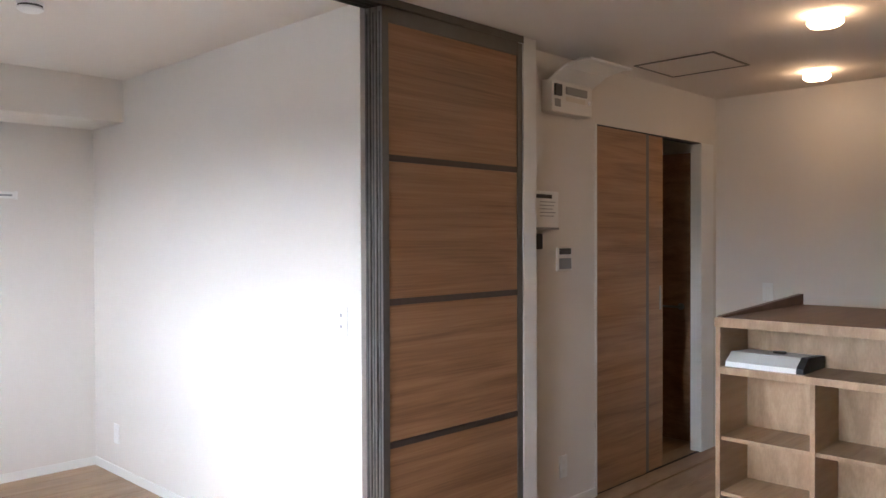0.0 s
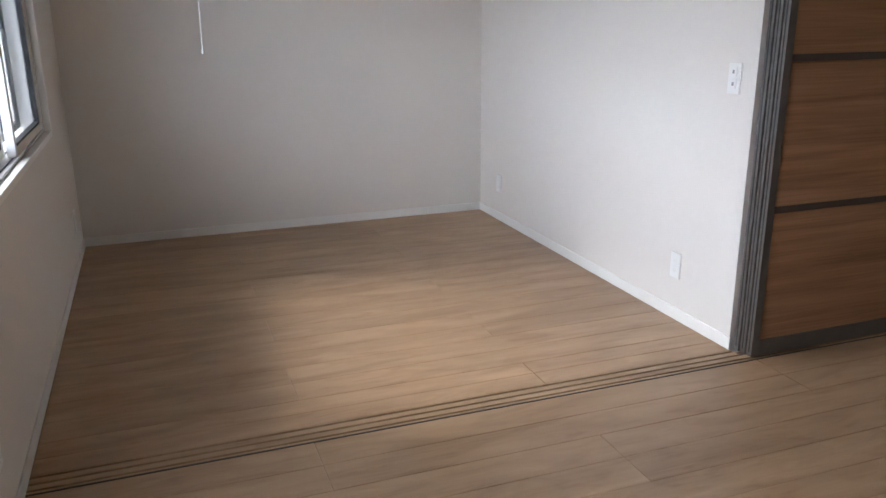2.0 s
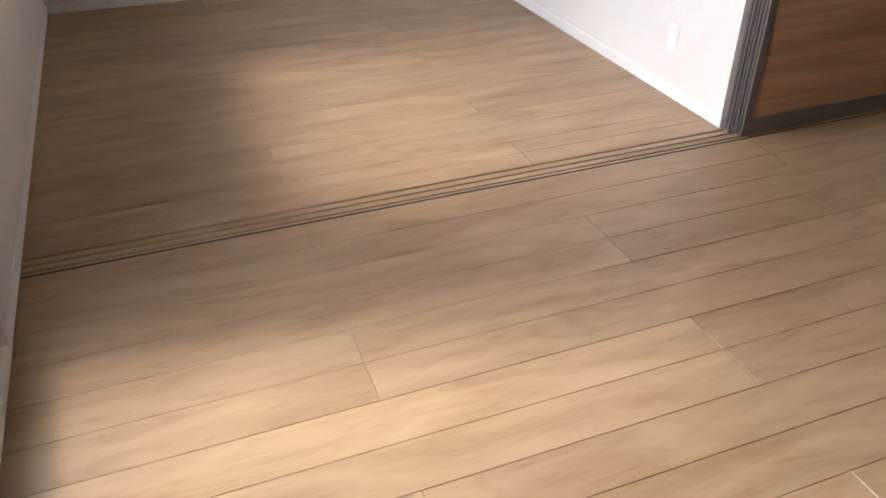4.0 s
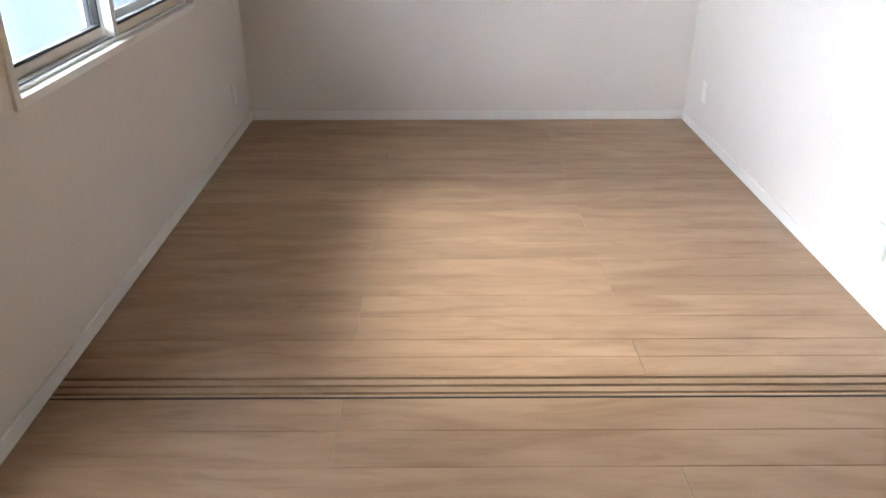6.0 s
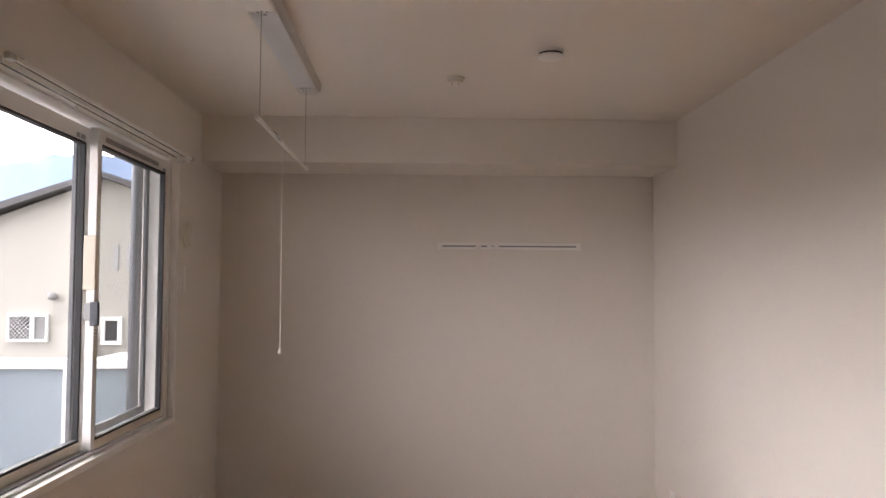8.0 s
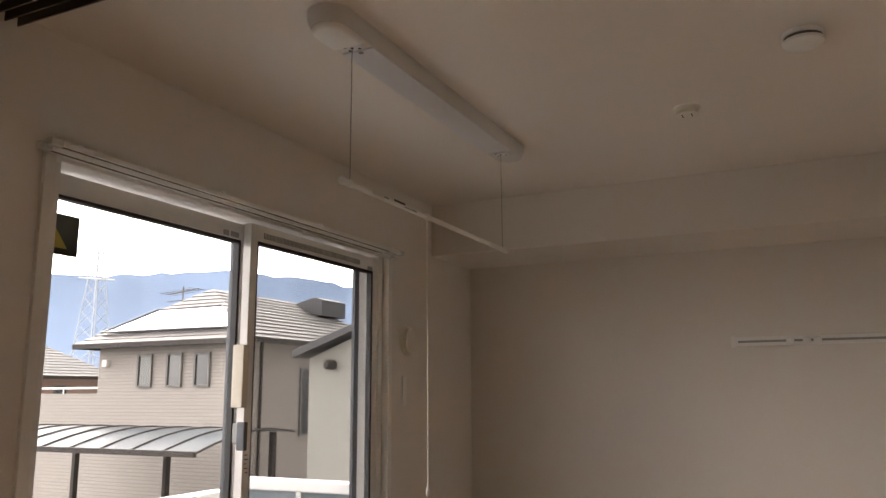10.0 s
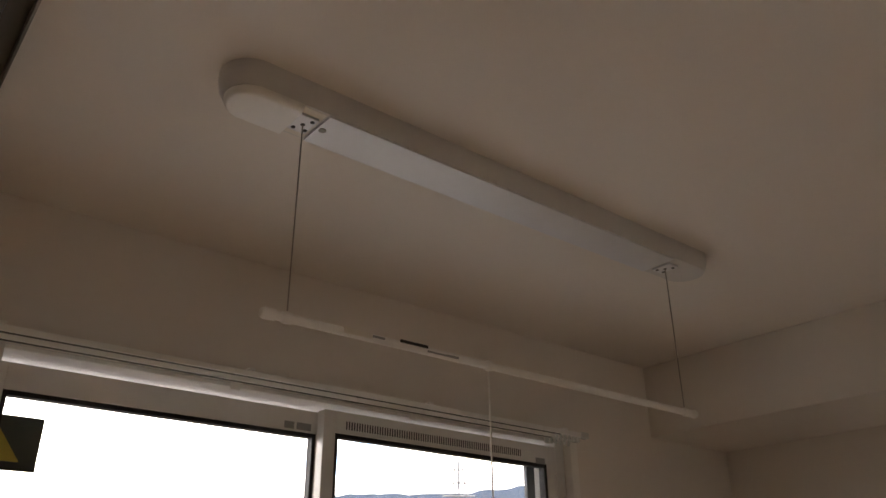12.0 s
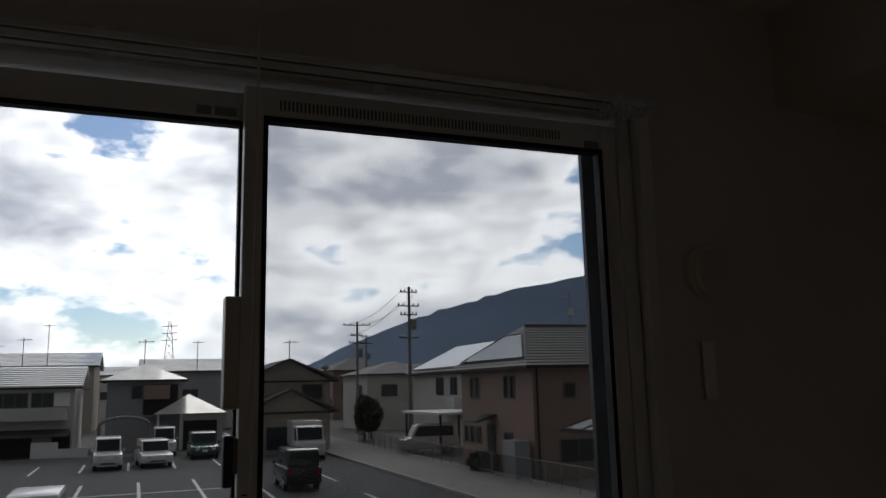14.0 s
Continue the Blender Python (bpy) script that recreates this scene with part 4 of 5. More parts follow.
def town_window(parent, side, at, u0, u1, z0, z1, bars=1, label="", rim=0.06, paint=None):
    """A window on a wall: side names the wall's outward way, at its plane, u0 to u1 along the wall."""
    s = {"+x": 1, "-x": -1, "+y": 1, "-y": -1}[side]

    def slab(u_a, u_b, z_a, z_b, d0, d1):
        a, b = sorted((at + s * d0, at + s * d1))
        return (a, b, u_a, u_b, z_a, z_b) if side[1] == "x" else (u_a, u_b, a, b, z_a, z_b)
    bm = bmesh.new()
    w = rim
    for q in ((u0 - w, u0, z0 - w, z1 + w), (u1, u1 + w, z0 - w, z1 + w), (u0, u1, z0 - w, z0), (u0, u1, z1, z1 + w)):
        bx(bm, *slab(*q, 0.0, 0.06))
    for k in range(1, bars):
        u = u0 + (u1 - u0) * k / bars
        bx(bm, *slab(u - 0.025, u + 0.025, z0, z1, 0.0, 0.05))
    win = part("window", bm, paint or TOWN_FRAME, parent, label)
    part("pane", box(*slab(u0, u1, z0, z1, 0.003, 0.02)), TOWN_GLASS, win)
    return win


def gutter(parent, x0, x1, y0, y1, z, over):
    bm = bmesh.new()
    x0, x1, y0, y1 = x0 - over, x1 + over, y0 - over, y1 + over
    for q in ((x0 - 0.06, x1 + 0.06, y0 - 0.06, y0 + 0.02), (x0 - 0.06, x1 + 0.06, y1 - 0.02, y1 + 0.06), (x0 - 0.06, x0 + 0.02, y0, y1), (x1 - 0.02, x1 + 0.06, y0, y1)):
        bx(bm, *q, z - 0.11, z + 0.03)
    part("gutter", bm, EAVE, parent, "dark brown eaves gutter")


def pipe_down(parent, x, y, z):
    part("downpipe", rods(((x, y, G), (x, y, z), 0.045), seg=8), EAVE, parent, "dark downpipe")


def south_solar(h, x0, x1, y0, y1, eave, rise, over, ky, f0, f1):
    """A solar panel lying on a hipped roof's slope towards -y."""
    half = min(x1 - x0, y1 - y0) / 2 + over
    pts = []
    for f, s in ((f0, -1), (f0, 1), (f1, 1), (f1, -1)):
        x = (x0 - over + half * f + 0.35) if s < 0 else (x1 + over - half * f - 0.35)
        pts.append((x, y0 - over + half * ky * f, eave + rise * f + 0.12))
    bm = bmesh.new()
    bm.faces.new([bm.verts.new(p) for p in pts])
    bmesh.ops.solidify(bm, geom=bm.faces[:], thickness=0.06)
    panel = part("solar_panel", bm, SOLAR_SHEEN, h, "solar panel with the sky's pale sheen put into its colour")
    frame_bm = bmesh.new()
    for p, q in zip(pts, pts[1:] + pts[:1]):
        rod(frame_bm, Vector(p) + Vector((0, 0, 0.02)), Vector(q) + Vector((0, 0, 0.0)), 0.03, 6)
    part("panel_frame", frame_bm, ROOF_DARK, panel, "dark panel frame")


# pink house on the corner
h = thing("pink_house", "pink two-storey house with a grey hipped roof and solar panels", "house", (0, 0, 0))
X0, X1, Y0, Y1, E1 = -38.6, -30.3, 17.3, 26.6, 2.35
part("wall", box(X0, X1, Y0, Y1, G - 0.3, E1), PINK, h)
part("roof", hip_roof(X0, X1, Y0, Y1, E1, 2.15, 0.55, 15, 1.0, 0.5), ROOF, h, "grey-brown tiled hipped roof")
gutter(h, X0, X1, Y0, Y1, E1, 0.5)
south_solar(h, X0, X1, Y0, Y1, E1, 2.15, 0.55, 0.5, 0.14, 0.72)
for u in (-37.3, -36.6, -33.2, -32.5):
    town_window(h, "-y", Y0, u, u + 0.36, 0.95, 1.95)
for u in (-38.2, -37.4, -36.6):
    town_window(h, "-y", Y0, u, u + 0.42, -1.3, -0.55)
part("porch_roof", prism([(Y0 - 1.1, -0.15), (Y0, 0.15), (Y0, 0.05), (Y0 - 1.1, -0.25)], "x", -35.6, -34.2), ROOF_DARK, h)
part("front_door", box(-35.3, -34.4, Y0 - 0.05, Y0, G, -0.35), EAVE, h)
town_window(h, "-y", Y0, -33.3, -32.5, -1.6, -0.7)
town_window(h, "+x", X1, 18.9, 19.45, 0.95, 1.55)
town_window(h, "+x", X1, 22.2, 22.75, 0.95, 1.55)
town_window(h, "+x", X1, 23.9, 24.5, -0.1, 1.9, 1)
town_window(h, "+x", X1, 18.6, 20.4, -1.9, -0.95, 2)
town_window(h, "+x", X1, 24.5, 25.2, -1.7, -0.4, 1)
pipe_down(h, X1 + 0.06, 17.5, E1)
pipe_down(h, X1 + 0.06, 20.7, E1)
part("vent_hood", turned([(0.12, 0.0), (0.12, 0.12), (0.05, 0.18)], "x", 12), WHITE, h).location = (X1, 21.3, 1.9)
part("ridge_cap", rods(((-34.45, Y0 + 1.85, E1 + 2.15), (-34.45, Y1 - 1.85, E1 + 2.15), 0.12), seg=8), ROOF_DARK, h)
an = thing("roof_aerial", "thin roof aerial with a white dish", "aerial")
part("mast", rods(((-34.4, 21.8, E1 + 2.1), (-34.4, 21.8, E1 + 3.9), 0.025), ((-34.4, 21.2, E1 + 3.6), (-34.4, 22.4, E1 + 3.6), 0.015), ((-34.8, 21.8, E1 + 3.8), (-34.0, 21.8, E1 + 3.8), 0.015), seg=6), STEEL, an)
part("dish", turned([(0.05, 0.0), (0.2, 0.05), (0.22, 0.08)], "x", 16), WHITE, an).location = (-34.35, 21.8, E1 + 2.9)

# beige tiled house
h = thing("beige_house", "beige tiled two-storey house with a grey hipped roof", "house")
X0, X1, Y0, Y1, E2 = -18.3, -12.4, 16.0, 23.6, 2.98
part("wall", box(X0, X1, Y0, Y1, G - 0.3, E2), BEIGE, h)
part("roof", hip_roof(X0, X1, Y0, Y1, E2, 1.75, 0.55, 13, 1.0, 0.6), ROOF, h, "grey-brown tiled hipped roof")
gutter(h, X0, X1, Y0, Y1, E2, 0.5)
south_solar(h, X0, X1, Y0, Y1, E2, 1.75, 0.55, 0.6, 0.14, 0.55)
for u in (-16.6, -15.44, -14.4):
    town_window(h, "-y", Y0, u, u + 0.46, 1.78, 2.62)
town_window(h, "+x", X1, 18.2, 18.75, 0.35, 2.2)
pipe_down(h, X1 + 0.06, 16.3, E2)
part("parapet_block", box(-21.4, X0, Y0 + 0.02, 21.0, G - 0.3, 1.55), BEIGE, h, "lower tiled terrace block")
part("terrace_rail", rods(((-21.4, Y0 + 0.1, 1.71), (X0, Y0 + 0.1, 1.71), 0.03), ((-21.35, Y0 + 0.1, 1.53), (-21.35, Y0 + 0.1, 1.71), 0.02), ((-19.9, Y0 + 0.1, 1.53), (-19.9, Y0 + 0.1, 1.71), 0.02), seg=8), CAP, h)
part("gable_top", prism([(-16.4, 4.3), (-14.3, 4.85), (-14.0, 4.75), (-14.0, 4.2), (-16.0, 4.2)], "y", 21.5, 23.0), ROOF_DARK, h)
part("wall_lamp", box(-18.05, -17.85, Y0 - 0.12, Y0, 2.35, 2.55), WHITE, h)
an = thing("roof_aerial", "branched dark roof aerial", "aerial")
part("mast", rods(((-17.6, 18.6, E2 + 1.0), (-17.6, 18.6, 5.1), 0.022), ((-18.3, 18.6, 4.85), (-16.9, 18.6, 4.98), 0.015), ((-18.3, 18.6, 4.6), (-17.2, 18.6, 4.65), 0.015), seg=6), LABEL_INK, an)
bm = bmesh.new()
for k in range(6):
    x = -18.25 + k * 0.25
    rod(bm, (x, 18.2, 4.86 + k * 0.022), (x, 19.0, 4.86 + k * 0.022), 0.012, 6)
part("elements", bm, LABEL_INK, an)

# carport before the beige house
cp = thing("carport", "curved smoky grey carport with dark posts", "carport")
bm = bmesh.new()
N = 12
grid = [[bm.verts.new((-17.8 + 7.6 * j / 8, 11.6 + 3.4 * k / N, 0.15 + 0.55 * math.sin(math.pi * (0.08 + 0.62 * k / N)))) for j in range(9)] for k in range(N + 1)]
for k in range(N):
    for j in range(8):
        bm.faces.new((grid[k][j], grid[k][j + 1], grid[k + 1][j + 1], grid[k + 1][j]))
bmesh.ops.solidify(bm, geom=bm.faces[:], thickness=0.03)
part("sheet", bm, SHED, cp, "curved smoky sheet", smooth=True)
for j in range(9):
    x = -17.8 + 7.6 * j / 8
    part("rib", rods(*[((x, 11.6 + 3.4 * k / N, 0.16 + 0.55 * math.sin(math.pi * (0.08 + 0.62 * k / N))), (x, 11.6 + 3.4 * (k + 1) / N, 0.16 + 0.55 * math.sin(math.pi * (0.08 + 0.62 * (k + 1) / N))), 0.025) for k in range(N)], seg=6), EAVE, cp)
for x in (-17.4, -14.0, -10.6):
    part("post", box(x - 0.06, x + 0.06, 14.6, 14.75, G, 0.6), EAVE, cp)
part("beam", box(-17.8, -10.2, 11.56, 11.66, 0.22, 0.34), EAVE, cp)

# cream neighbour with a low gable
h = thing("cream_house", "cream rendered house with a dark gabled roof", "house")
X0, X1, Y0, Y1, E3, R3 = -6.6, -1.0, 10.5, 19.5, 2.12, 1.05
part("wall", gable_walls(X0, X1, Y0, Y1, E3, R3, "y"), CREAM, h)
part("roof", gable_roof(X0, X1, Y0, Y1, E3 + 0.10, R3, 0.22, "y", 1, 0.09), ROOF_DARK, h, "dark gabled roof")
for u, w in ((-5.2, 0.32), (-4.82, 0.18)):
    win = town_window(h, "-y", Y0, u, u + w, 0.62, 0.98, label="small window behind a white lattice", rim=0.035, paint=CAP)
    bm = bmesh.new()
    for k in range(-6, 8):
        for s in (1, -1):
            f = [(k * 0.065 + s * g, g) for g in np.linspace(0, 0.36, 25)]
            f = [(p, g) for p, g in f if 0 <= p <= w]
            if len(f) > 2:
                rod(bm, (u + f[0][0], Y0 - 0.05, 0.62 + f[0][1]), (u + f[-1][0], Y0 - 0.05, 0.62 + f[-1][1]), 0.0035, 4)
    part("lattice", bm, CAP, win, "white lattice")
for u in (-3.62, -3.42, -3.05, -2.85, -2.55):
    part("slit_window", box(u, u + 0.07, Y0 - 0.02, Y0, 1.72, 2.12), GREYWALL, h, "narrow frosted slit window")
part("wall_hood", turned([(0.06, 0.0), (0.06, -0.1), (0.03, -0.14)], "y", 12), GREY, h).location = (-4.55, Y0, 1.3)
part("porch", box(-3.5, -2.2, 9.4, Y0, 0.25, 0.42, bevel=0.02), CAP, h, "white flat canopy")
part("porch_wall", box(-3.3, -2.2, 9.6, Y0, G, 0.25), GREYWALL, h)
for u in (-3.72, -3.18):
    town_window(h, "-y", Y0, u, u + 0.2, 0.6, 0.92, label="white framed window", rim=0.06, paint=CAP)
part("wall_hood", turned([(0.09, 0.0), (0.09, -0.16), (0.05, -0.22)], "y", 12), EAVE, h, "dark vent hood").location = (-6.1, Y0, 2.0)
part("meter_box", box(-4.15, -3.85, Y0 - 0.12, Y0, 0.1, 0.75), CAP, h, "white wall box")


# simpler houses farther down the street
def plain_house(name, label, x0, x1, y0, y1, eave, rise, wall, roof, kind, wins, ridge="x", over=0.5):
    h = thing(name, label, "house", group="houses down the street")
    if kind == "hip":
        part("wall", box(x0, x1, y0, y1, G - 0.3, eave), wall, h)
        part("roof", hip_roof(x0, x1, y0, y1, eave, rise, over, 16), roof, h)
    else:
        part("wall", gable_walls(x0, x1, y0, y1, eave, rise, ridge), wall, h)
        part("roof", gable_roof(x0, x1, y0, y1, eave + 0.1, rise, over, ridge, 10), roof, h)
    gutter(h, x0, x1, y0, y1, eave, over - 0.05)
    for side, at, u0, u1, z0, z1, bars in wins:
        town_window(h, side, at, u0, u1, z0, z1, bars)
    return h


h = plain_house("white_house", "old off-white two-storey house with glazed tiles", -70, -60.5, -15, -3.2, 2.1, 1.5, OFFWHITE, ROOF_SHINE, "gable",
                [("+x", -60.5, -8.4, -6.2, 0.8, 1.7, 3), ("+x", -60.5, -5.9, -4.6, 0.8, 1.7, 2), ("+x", -60.5, -12.5, -10.5, 0.8, 1.7, 2)], "y")
part("shutter_box", box(-60.5, -60.2, -4.5, -3.5, 0.8, 1.75, bevel=0.02), CAP, h, "white shutter box")
# black slabs on the solid wall stand for the shade inside openings
part("shop_front_shade", box(-60.5, -60.44, -14.5, -5.75, G, -1.05), GASKET_AND_SHADE, h, "black slab painting the shade of an open ground floor")
part("side_opening_shade", box(-60.5, -60.44, -4.5, -3.35, -2.1, -1.0), GASKET_AND_SHADE, h, "black slab painting the shade of a ground-floor opening")
part("balcony", box(-60.5, -59.3, -14.5, -3.6, -0.12, 0.72), OFFWHITE, h, "off-white balcony front")
part("lower_roof", prism([(-60.5, -0.75), (-58.9, -1.15), (-58.9, -1.25), (-60.5, -0.9)], "y", -14.8, -3.4), ROOF_DARK, h)
h = plain_house("grey_house", "grey two-storey house with a pale pyramid roof", -69, -62.5, -1.2, 4.0, 2.55, 1.3, GREYWALL, ROOF_SHINE, "hip",
                [("+x", -62.5, 0.55, 1.2, 1.2, 2.1, 1)])
part("balcony_cloth", box(-62.1, -62.06, 1.35, 3.2, 1.12, 2.15), PINK, h, "faded pink cloth on the balcony")
# black slab in place of the balcony's inner shade
part("balcony_recess_shade", box(-62.5, -62.44, 1.35, 3.8, -0.05, 2.2), GASKET_AND_SHADE, h, "black slab painting the shade of a balcony recess")
part("balcony_floor", box(-62.5, -62.0, 1.3, 3.85, -0.15, -0.05), GREYWALL, h)
part("side_wing", box(-68, -61.2, 4.0, 7.0, G, 0.02), OFFWHITE, h)
part("wing_roof", hip_roof(-67.6, -60.9, 2.4, 6.9, 0.02, 1.4, 0.35, 16), ROOF_SHINE, h, "pale hipped roof of the wing")
# black slab in place of the shade under the porch
part("porch_opening_shade", box(-61.2, -61.14, 4.2, 6.6, G, -0.5), GASKET_AND_SHADE, h, "black slab painting the shade of a porch opening")
for y in (2.4, 4.0):
    part("porch_post", box(-60.95, -60.8, y - 0.08, y + 0.08, G, 0.0), CAP, h, "white porch post")
part("front_wall", box(-61.6, -61.4, -1.2, 7.0, G, -1.35), CONCRETE, h)
for y0, y1, x, top in ((-5.6, -3.95, -58.6, -1.55), (-4.1, -2.1, -58.3, -2.0)):
    solid("fence_board", box(x - 0.05, x, y0, y1, G, top, bevel=0.01), CAP, "weathered white board at the car park edge", "board", "", "car park boards")


def house_aerial(x, y, z0, z1, label, arms=5):
    """A thin mast with a comb of cross elements near its top."""
    d = thing("roof_aerial", label, "aerial", group="far roof aerials")
    part("mast", rods(((x, y, z0), (x, y, z1), 0.035), seg=6), LABEL_INK, d)
    bm = bmesh.new()
    rod(bm, (x, y - 0.5, z1 - 0.25), (x, y + 0.7, z1 - 0.2), 0.025, 6)
    for k in range(arms):
        yy = y - 0.45 + k * 0.26
        rod(bm, (x - 0.4, yy, z1 - 0.24), (x + 0.4, yy, z1 - 0.24), 0.018, 5)
        rod(bm, (x, yy, z1 - 0.36), (x, yy, z1 - 0.12), 0.015, 5)
    part("elements", bm, LABEL_INK, d)


house_aerial(-66.0, 1.35, 3.5, 5.85, "dark comb aerial on a pyramid roof")
house_aerial(-80.0, -9.0, G, 6.9, "thin aerial mast behind the roofs")
house_aerial(-90.0, -7.9, 4.5, 9.0, "tall thin aerial mast behind the roofs", 3)
house_aerial(-64.0, 12.5, 2.6, 5.7, "dark comb aerial over a tan gable")
house_aerial(-64.0, -9.0, 3.0, 5.4, "short aerial on glazed tiles", 3)
house_aerial(-84.0, 6.6, 3.5, 6.9, "short aerial among the far roofs", 4)
plain_house("tan_house", "tan gabled house with a lower front roof", -64, -55.8, 8.0, 14.0, 2.2, 1.5, TANWALL, ROOF, "gable",
            [("+x", -55.8, 12.0, 13.4, 0.9, 1.9, 2)], "x")
plain_house("tan_house", "low tan gabled house wing", -55.8, -52.5, 7.8, 13.2, 0.1, 1.45, TANWALL, ROOF, "gable",
            [("+x", -52.5, 9.0, 12.0, -2.3, -0.9, 3)], "x")
plain_house("cream_far_house", "cream house with a dark hipped roof", -86, -76, 22.5, 30.5, 3.0, 1.4, OFFWHITE, ROOF_DARK, "hip",
            [("+x", -76, 24, 25.6, 0.8, 1.9, 2), ("-y", 22.5, -80, -78, 0.8, 1.9, 2)])
h = plain_house("white_solar_house", "white house with a long solar roof, sky sheen put into its colour", -62, -50, 22.6, 31.0, 2.6, 2.1, OFFWHITE, ROOF, "gable",
                [("-y", 22.6, -53.5, -52.3, 1.0, 2.2, 2), ("-y", 22.6, -56.5, -55.0, 1.0, 2.2, 2), ("+x", -50, 24, 26, 0.9, 2.1, 2)], "x")
part("solar_panel", prism([(22.4, 2.95), (26.4, 4.85), (26.4, 4.93), (22.4, 3.03)], "x", -61.5, -50.5), SOLAR_SHEEN, h)
part("balcony", box(-55, -50.2, 21.5, 22.6, -0.2, 0.75), OFFWHITE, h)
for k, (x, y, w, dpt, e, r, wm, rm_) in enumerate((
        (-95, -16, 15, 12.4, 4.7, 1.8, TANWALL, ROOF_SHINE), (-92, 1.5, 12, 9, 3.9, 1.6, GREYWALL, ROOF_SHINE), (-96, 10, 10, 9, 3.4, 1.3, OFFWHITE, ROOF_SHINE),
        (-110, 27, 9, 7, 4.3, 1.9, PINK, ROOF), (-125, 40, 12, 9, 4.0, 1.6, OFFWHITE, ROOF_DARK), (-130, 18, 12, 10, 3.4, 1.5, GREYWALL, ROOF),
        (-120, -5, 14, 10, 4.2, 1.4, OFFWHITE, ROOF_SHINE), (-80, 42, 10, 9, 3.0, 1.6, TANWALL, ROOF), (-60, 48, 11, 9, 2.6, 1.6, OFFWHITE, ROOF_DARK),
        (-45, 42, 10, 8, 2.6, 1.5, CREAM, ROOF), (-28, 44, 11, 9, 2.6, 1.7, PINK, ROOF_DARK), (-12, 46, 10, 9, 2.6, 1.6, TANWALL, ROOF))):
    plain_house("far_house", "far two-storey house among the roofs", x - w, x, y, y + dpt, e, r, wm, rm_, "hip" if k % 2 and k > 2 else "gable",
                [("+x", x, y + 1.2, y + 2.6, 0.9, 1.9, 2), ("+x", x, y + 4.2, y + 5.8, 0.9, 1.9, 2), ("-y", y, x - 4, x - 2.5, 0.9, 1.9, 2)], "y")


def car(name, label, x, y, turn, length, width, height, paint, nose):
    """A car built with its nose to +x; nose is the bonnet's share of the length."""
    d = thing(name, label, "car" if name != "truck" else "truck", (x, y, G))
    L, w, hgt = length / 2, width / 2, height
    belt = hgt * 0.56
    nx = L - length * nose
    body = [(-L, 0.28), (L - 0.05, 0.28), (L, 0.5), (L - 0.04, belt * 0.86), (nx, belt), (-L, belt)]
    bm = prism(body, "y", -w, w)
    bmesh.ops.bevel(bm, geom=bm.edges[:], offset=0.07, segments=2, affect="EDGES", profile=0.6)
    part("body", bm, paint, d, smooth=True)
    roof = [(-L + 0.06, belt - 0.02), (nx + 0.02, belt - 0.02), (nx - hgt * 0.2, hgt - 0.05), (nx - hgt * 0.35, hgt), (-L + 0.35, hgt), (-L + 0.16, hgt - 0.06)]
    bm = prism(roof, "y", -w + 0.09, w - 0.09)
    bmesh.ops.bevel(bm, geom=bm.edges[:], offset=0.05, segments=2, affect="EDGES", profile=0.6)
    part("cabin", bm, paint, d, smooth=True)
    a, b = Vector((nx + 0.02, 0, belt)), Vector((nx - hgt * 0.2, 0, hgt - 0.05))
    bm = bmesh.new()
    nrm = Vector((b.z - a.z, 0, -(b.x - a.x))).normalized() * 0.012
    q = [bm.verts.new(a.lerp(b, f) + nrm + Vector((0, s * (w - 0.17), 0))) for f, s in ((0.08, -1), (0.08, 1), (0.92, 1), (0.92, -1))]
    bm.faces.new(q)
    bmesh.ops.solidify(bm, geom=bm.faces[:], thickness=-0.012)
    part("windscreen", bm, TOWN_GLASS, d)
    for s in (-1, 1):
        yy = s * (w - 0.085)
        part("side_glass", prism([(-L + 0.35, belt + 0.06), (nx - 0.14, belt + 0.06), (nx - hgt * 0.26, hgt - 0.14), (-L + 0.42, hgt - 0.14)], "y", yy - 0.008, yy + 0.008), TOWN_GLASS, d)
        part("headlight", box(L - 0.09, L + 0.012, s * (w - 0.36) - 0.14 + 0.06, s * (w - 0.36) + 0.2 - 0.06, belt * 0.62, belt * 0.80, bevel=0.02), LAMP, d)
        part("tail_lamp", box(-L - 0.012, -L + 0.05, s * (w - 0.16) - 0.07, s * (w - 0.16) + 0.07, belt * 0.7, belt * 1.0, bevel=0.02), TAIL, d)
        part("mirror", box(nx - 0.12, nx - 0.02, s * (w + 0.07) - 0.07, s * (w + 0.07) + 0.07, belt + 0.02, belt + 0.17, bevel=0.02), paint, d)
        for px in (-L + length * 0.2, L - length * 0.19):
            t = part("wheel", turned([(0.27, -0.09), (0.3, -0.07), (0.3, 0.07), (0.27, 0.09)], "y", 20), TYRE, d, smooth=True)
            t.location = (px, s * (w - 0.09), 0.3)
            rm = part("rim", turned([(0.19, s * 0.092), (0.17, s * 0.1)], "y", 16), RIM, t)
    part("rear_glass", box(-L + 0.11, -L + 0.16, -w + 0.2, w - 0.2, belt + 0.08, hgt - 0.16), TOWN_GLASS, d)
    part("number_plate", box(L - 0.01, L + 0.014, -0.17, 0.17, 0.45, 0.6), LINE, d)
    part("grille", box(L - 0.03, L + 0.008, -w * 0.5, w * 0.5, 0.36, 0.42), BLACK, d)
    d.rotation_euler = (0, 0, radians(turn))
    return d


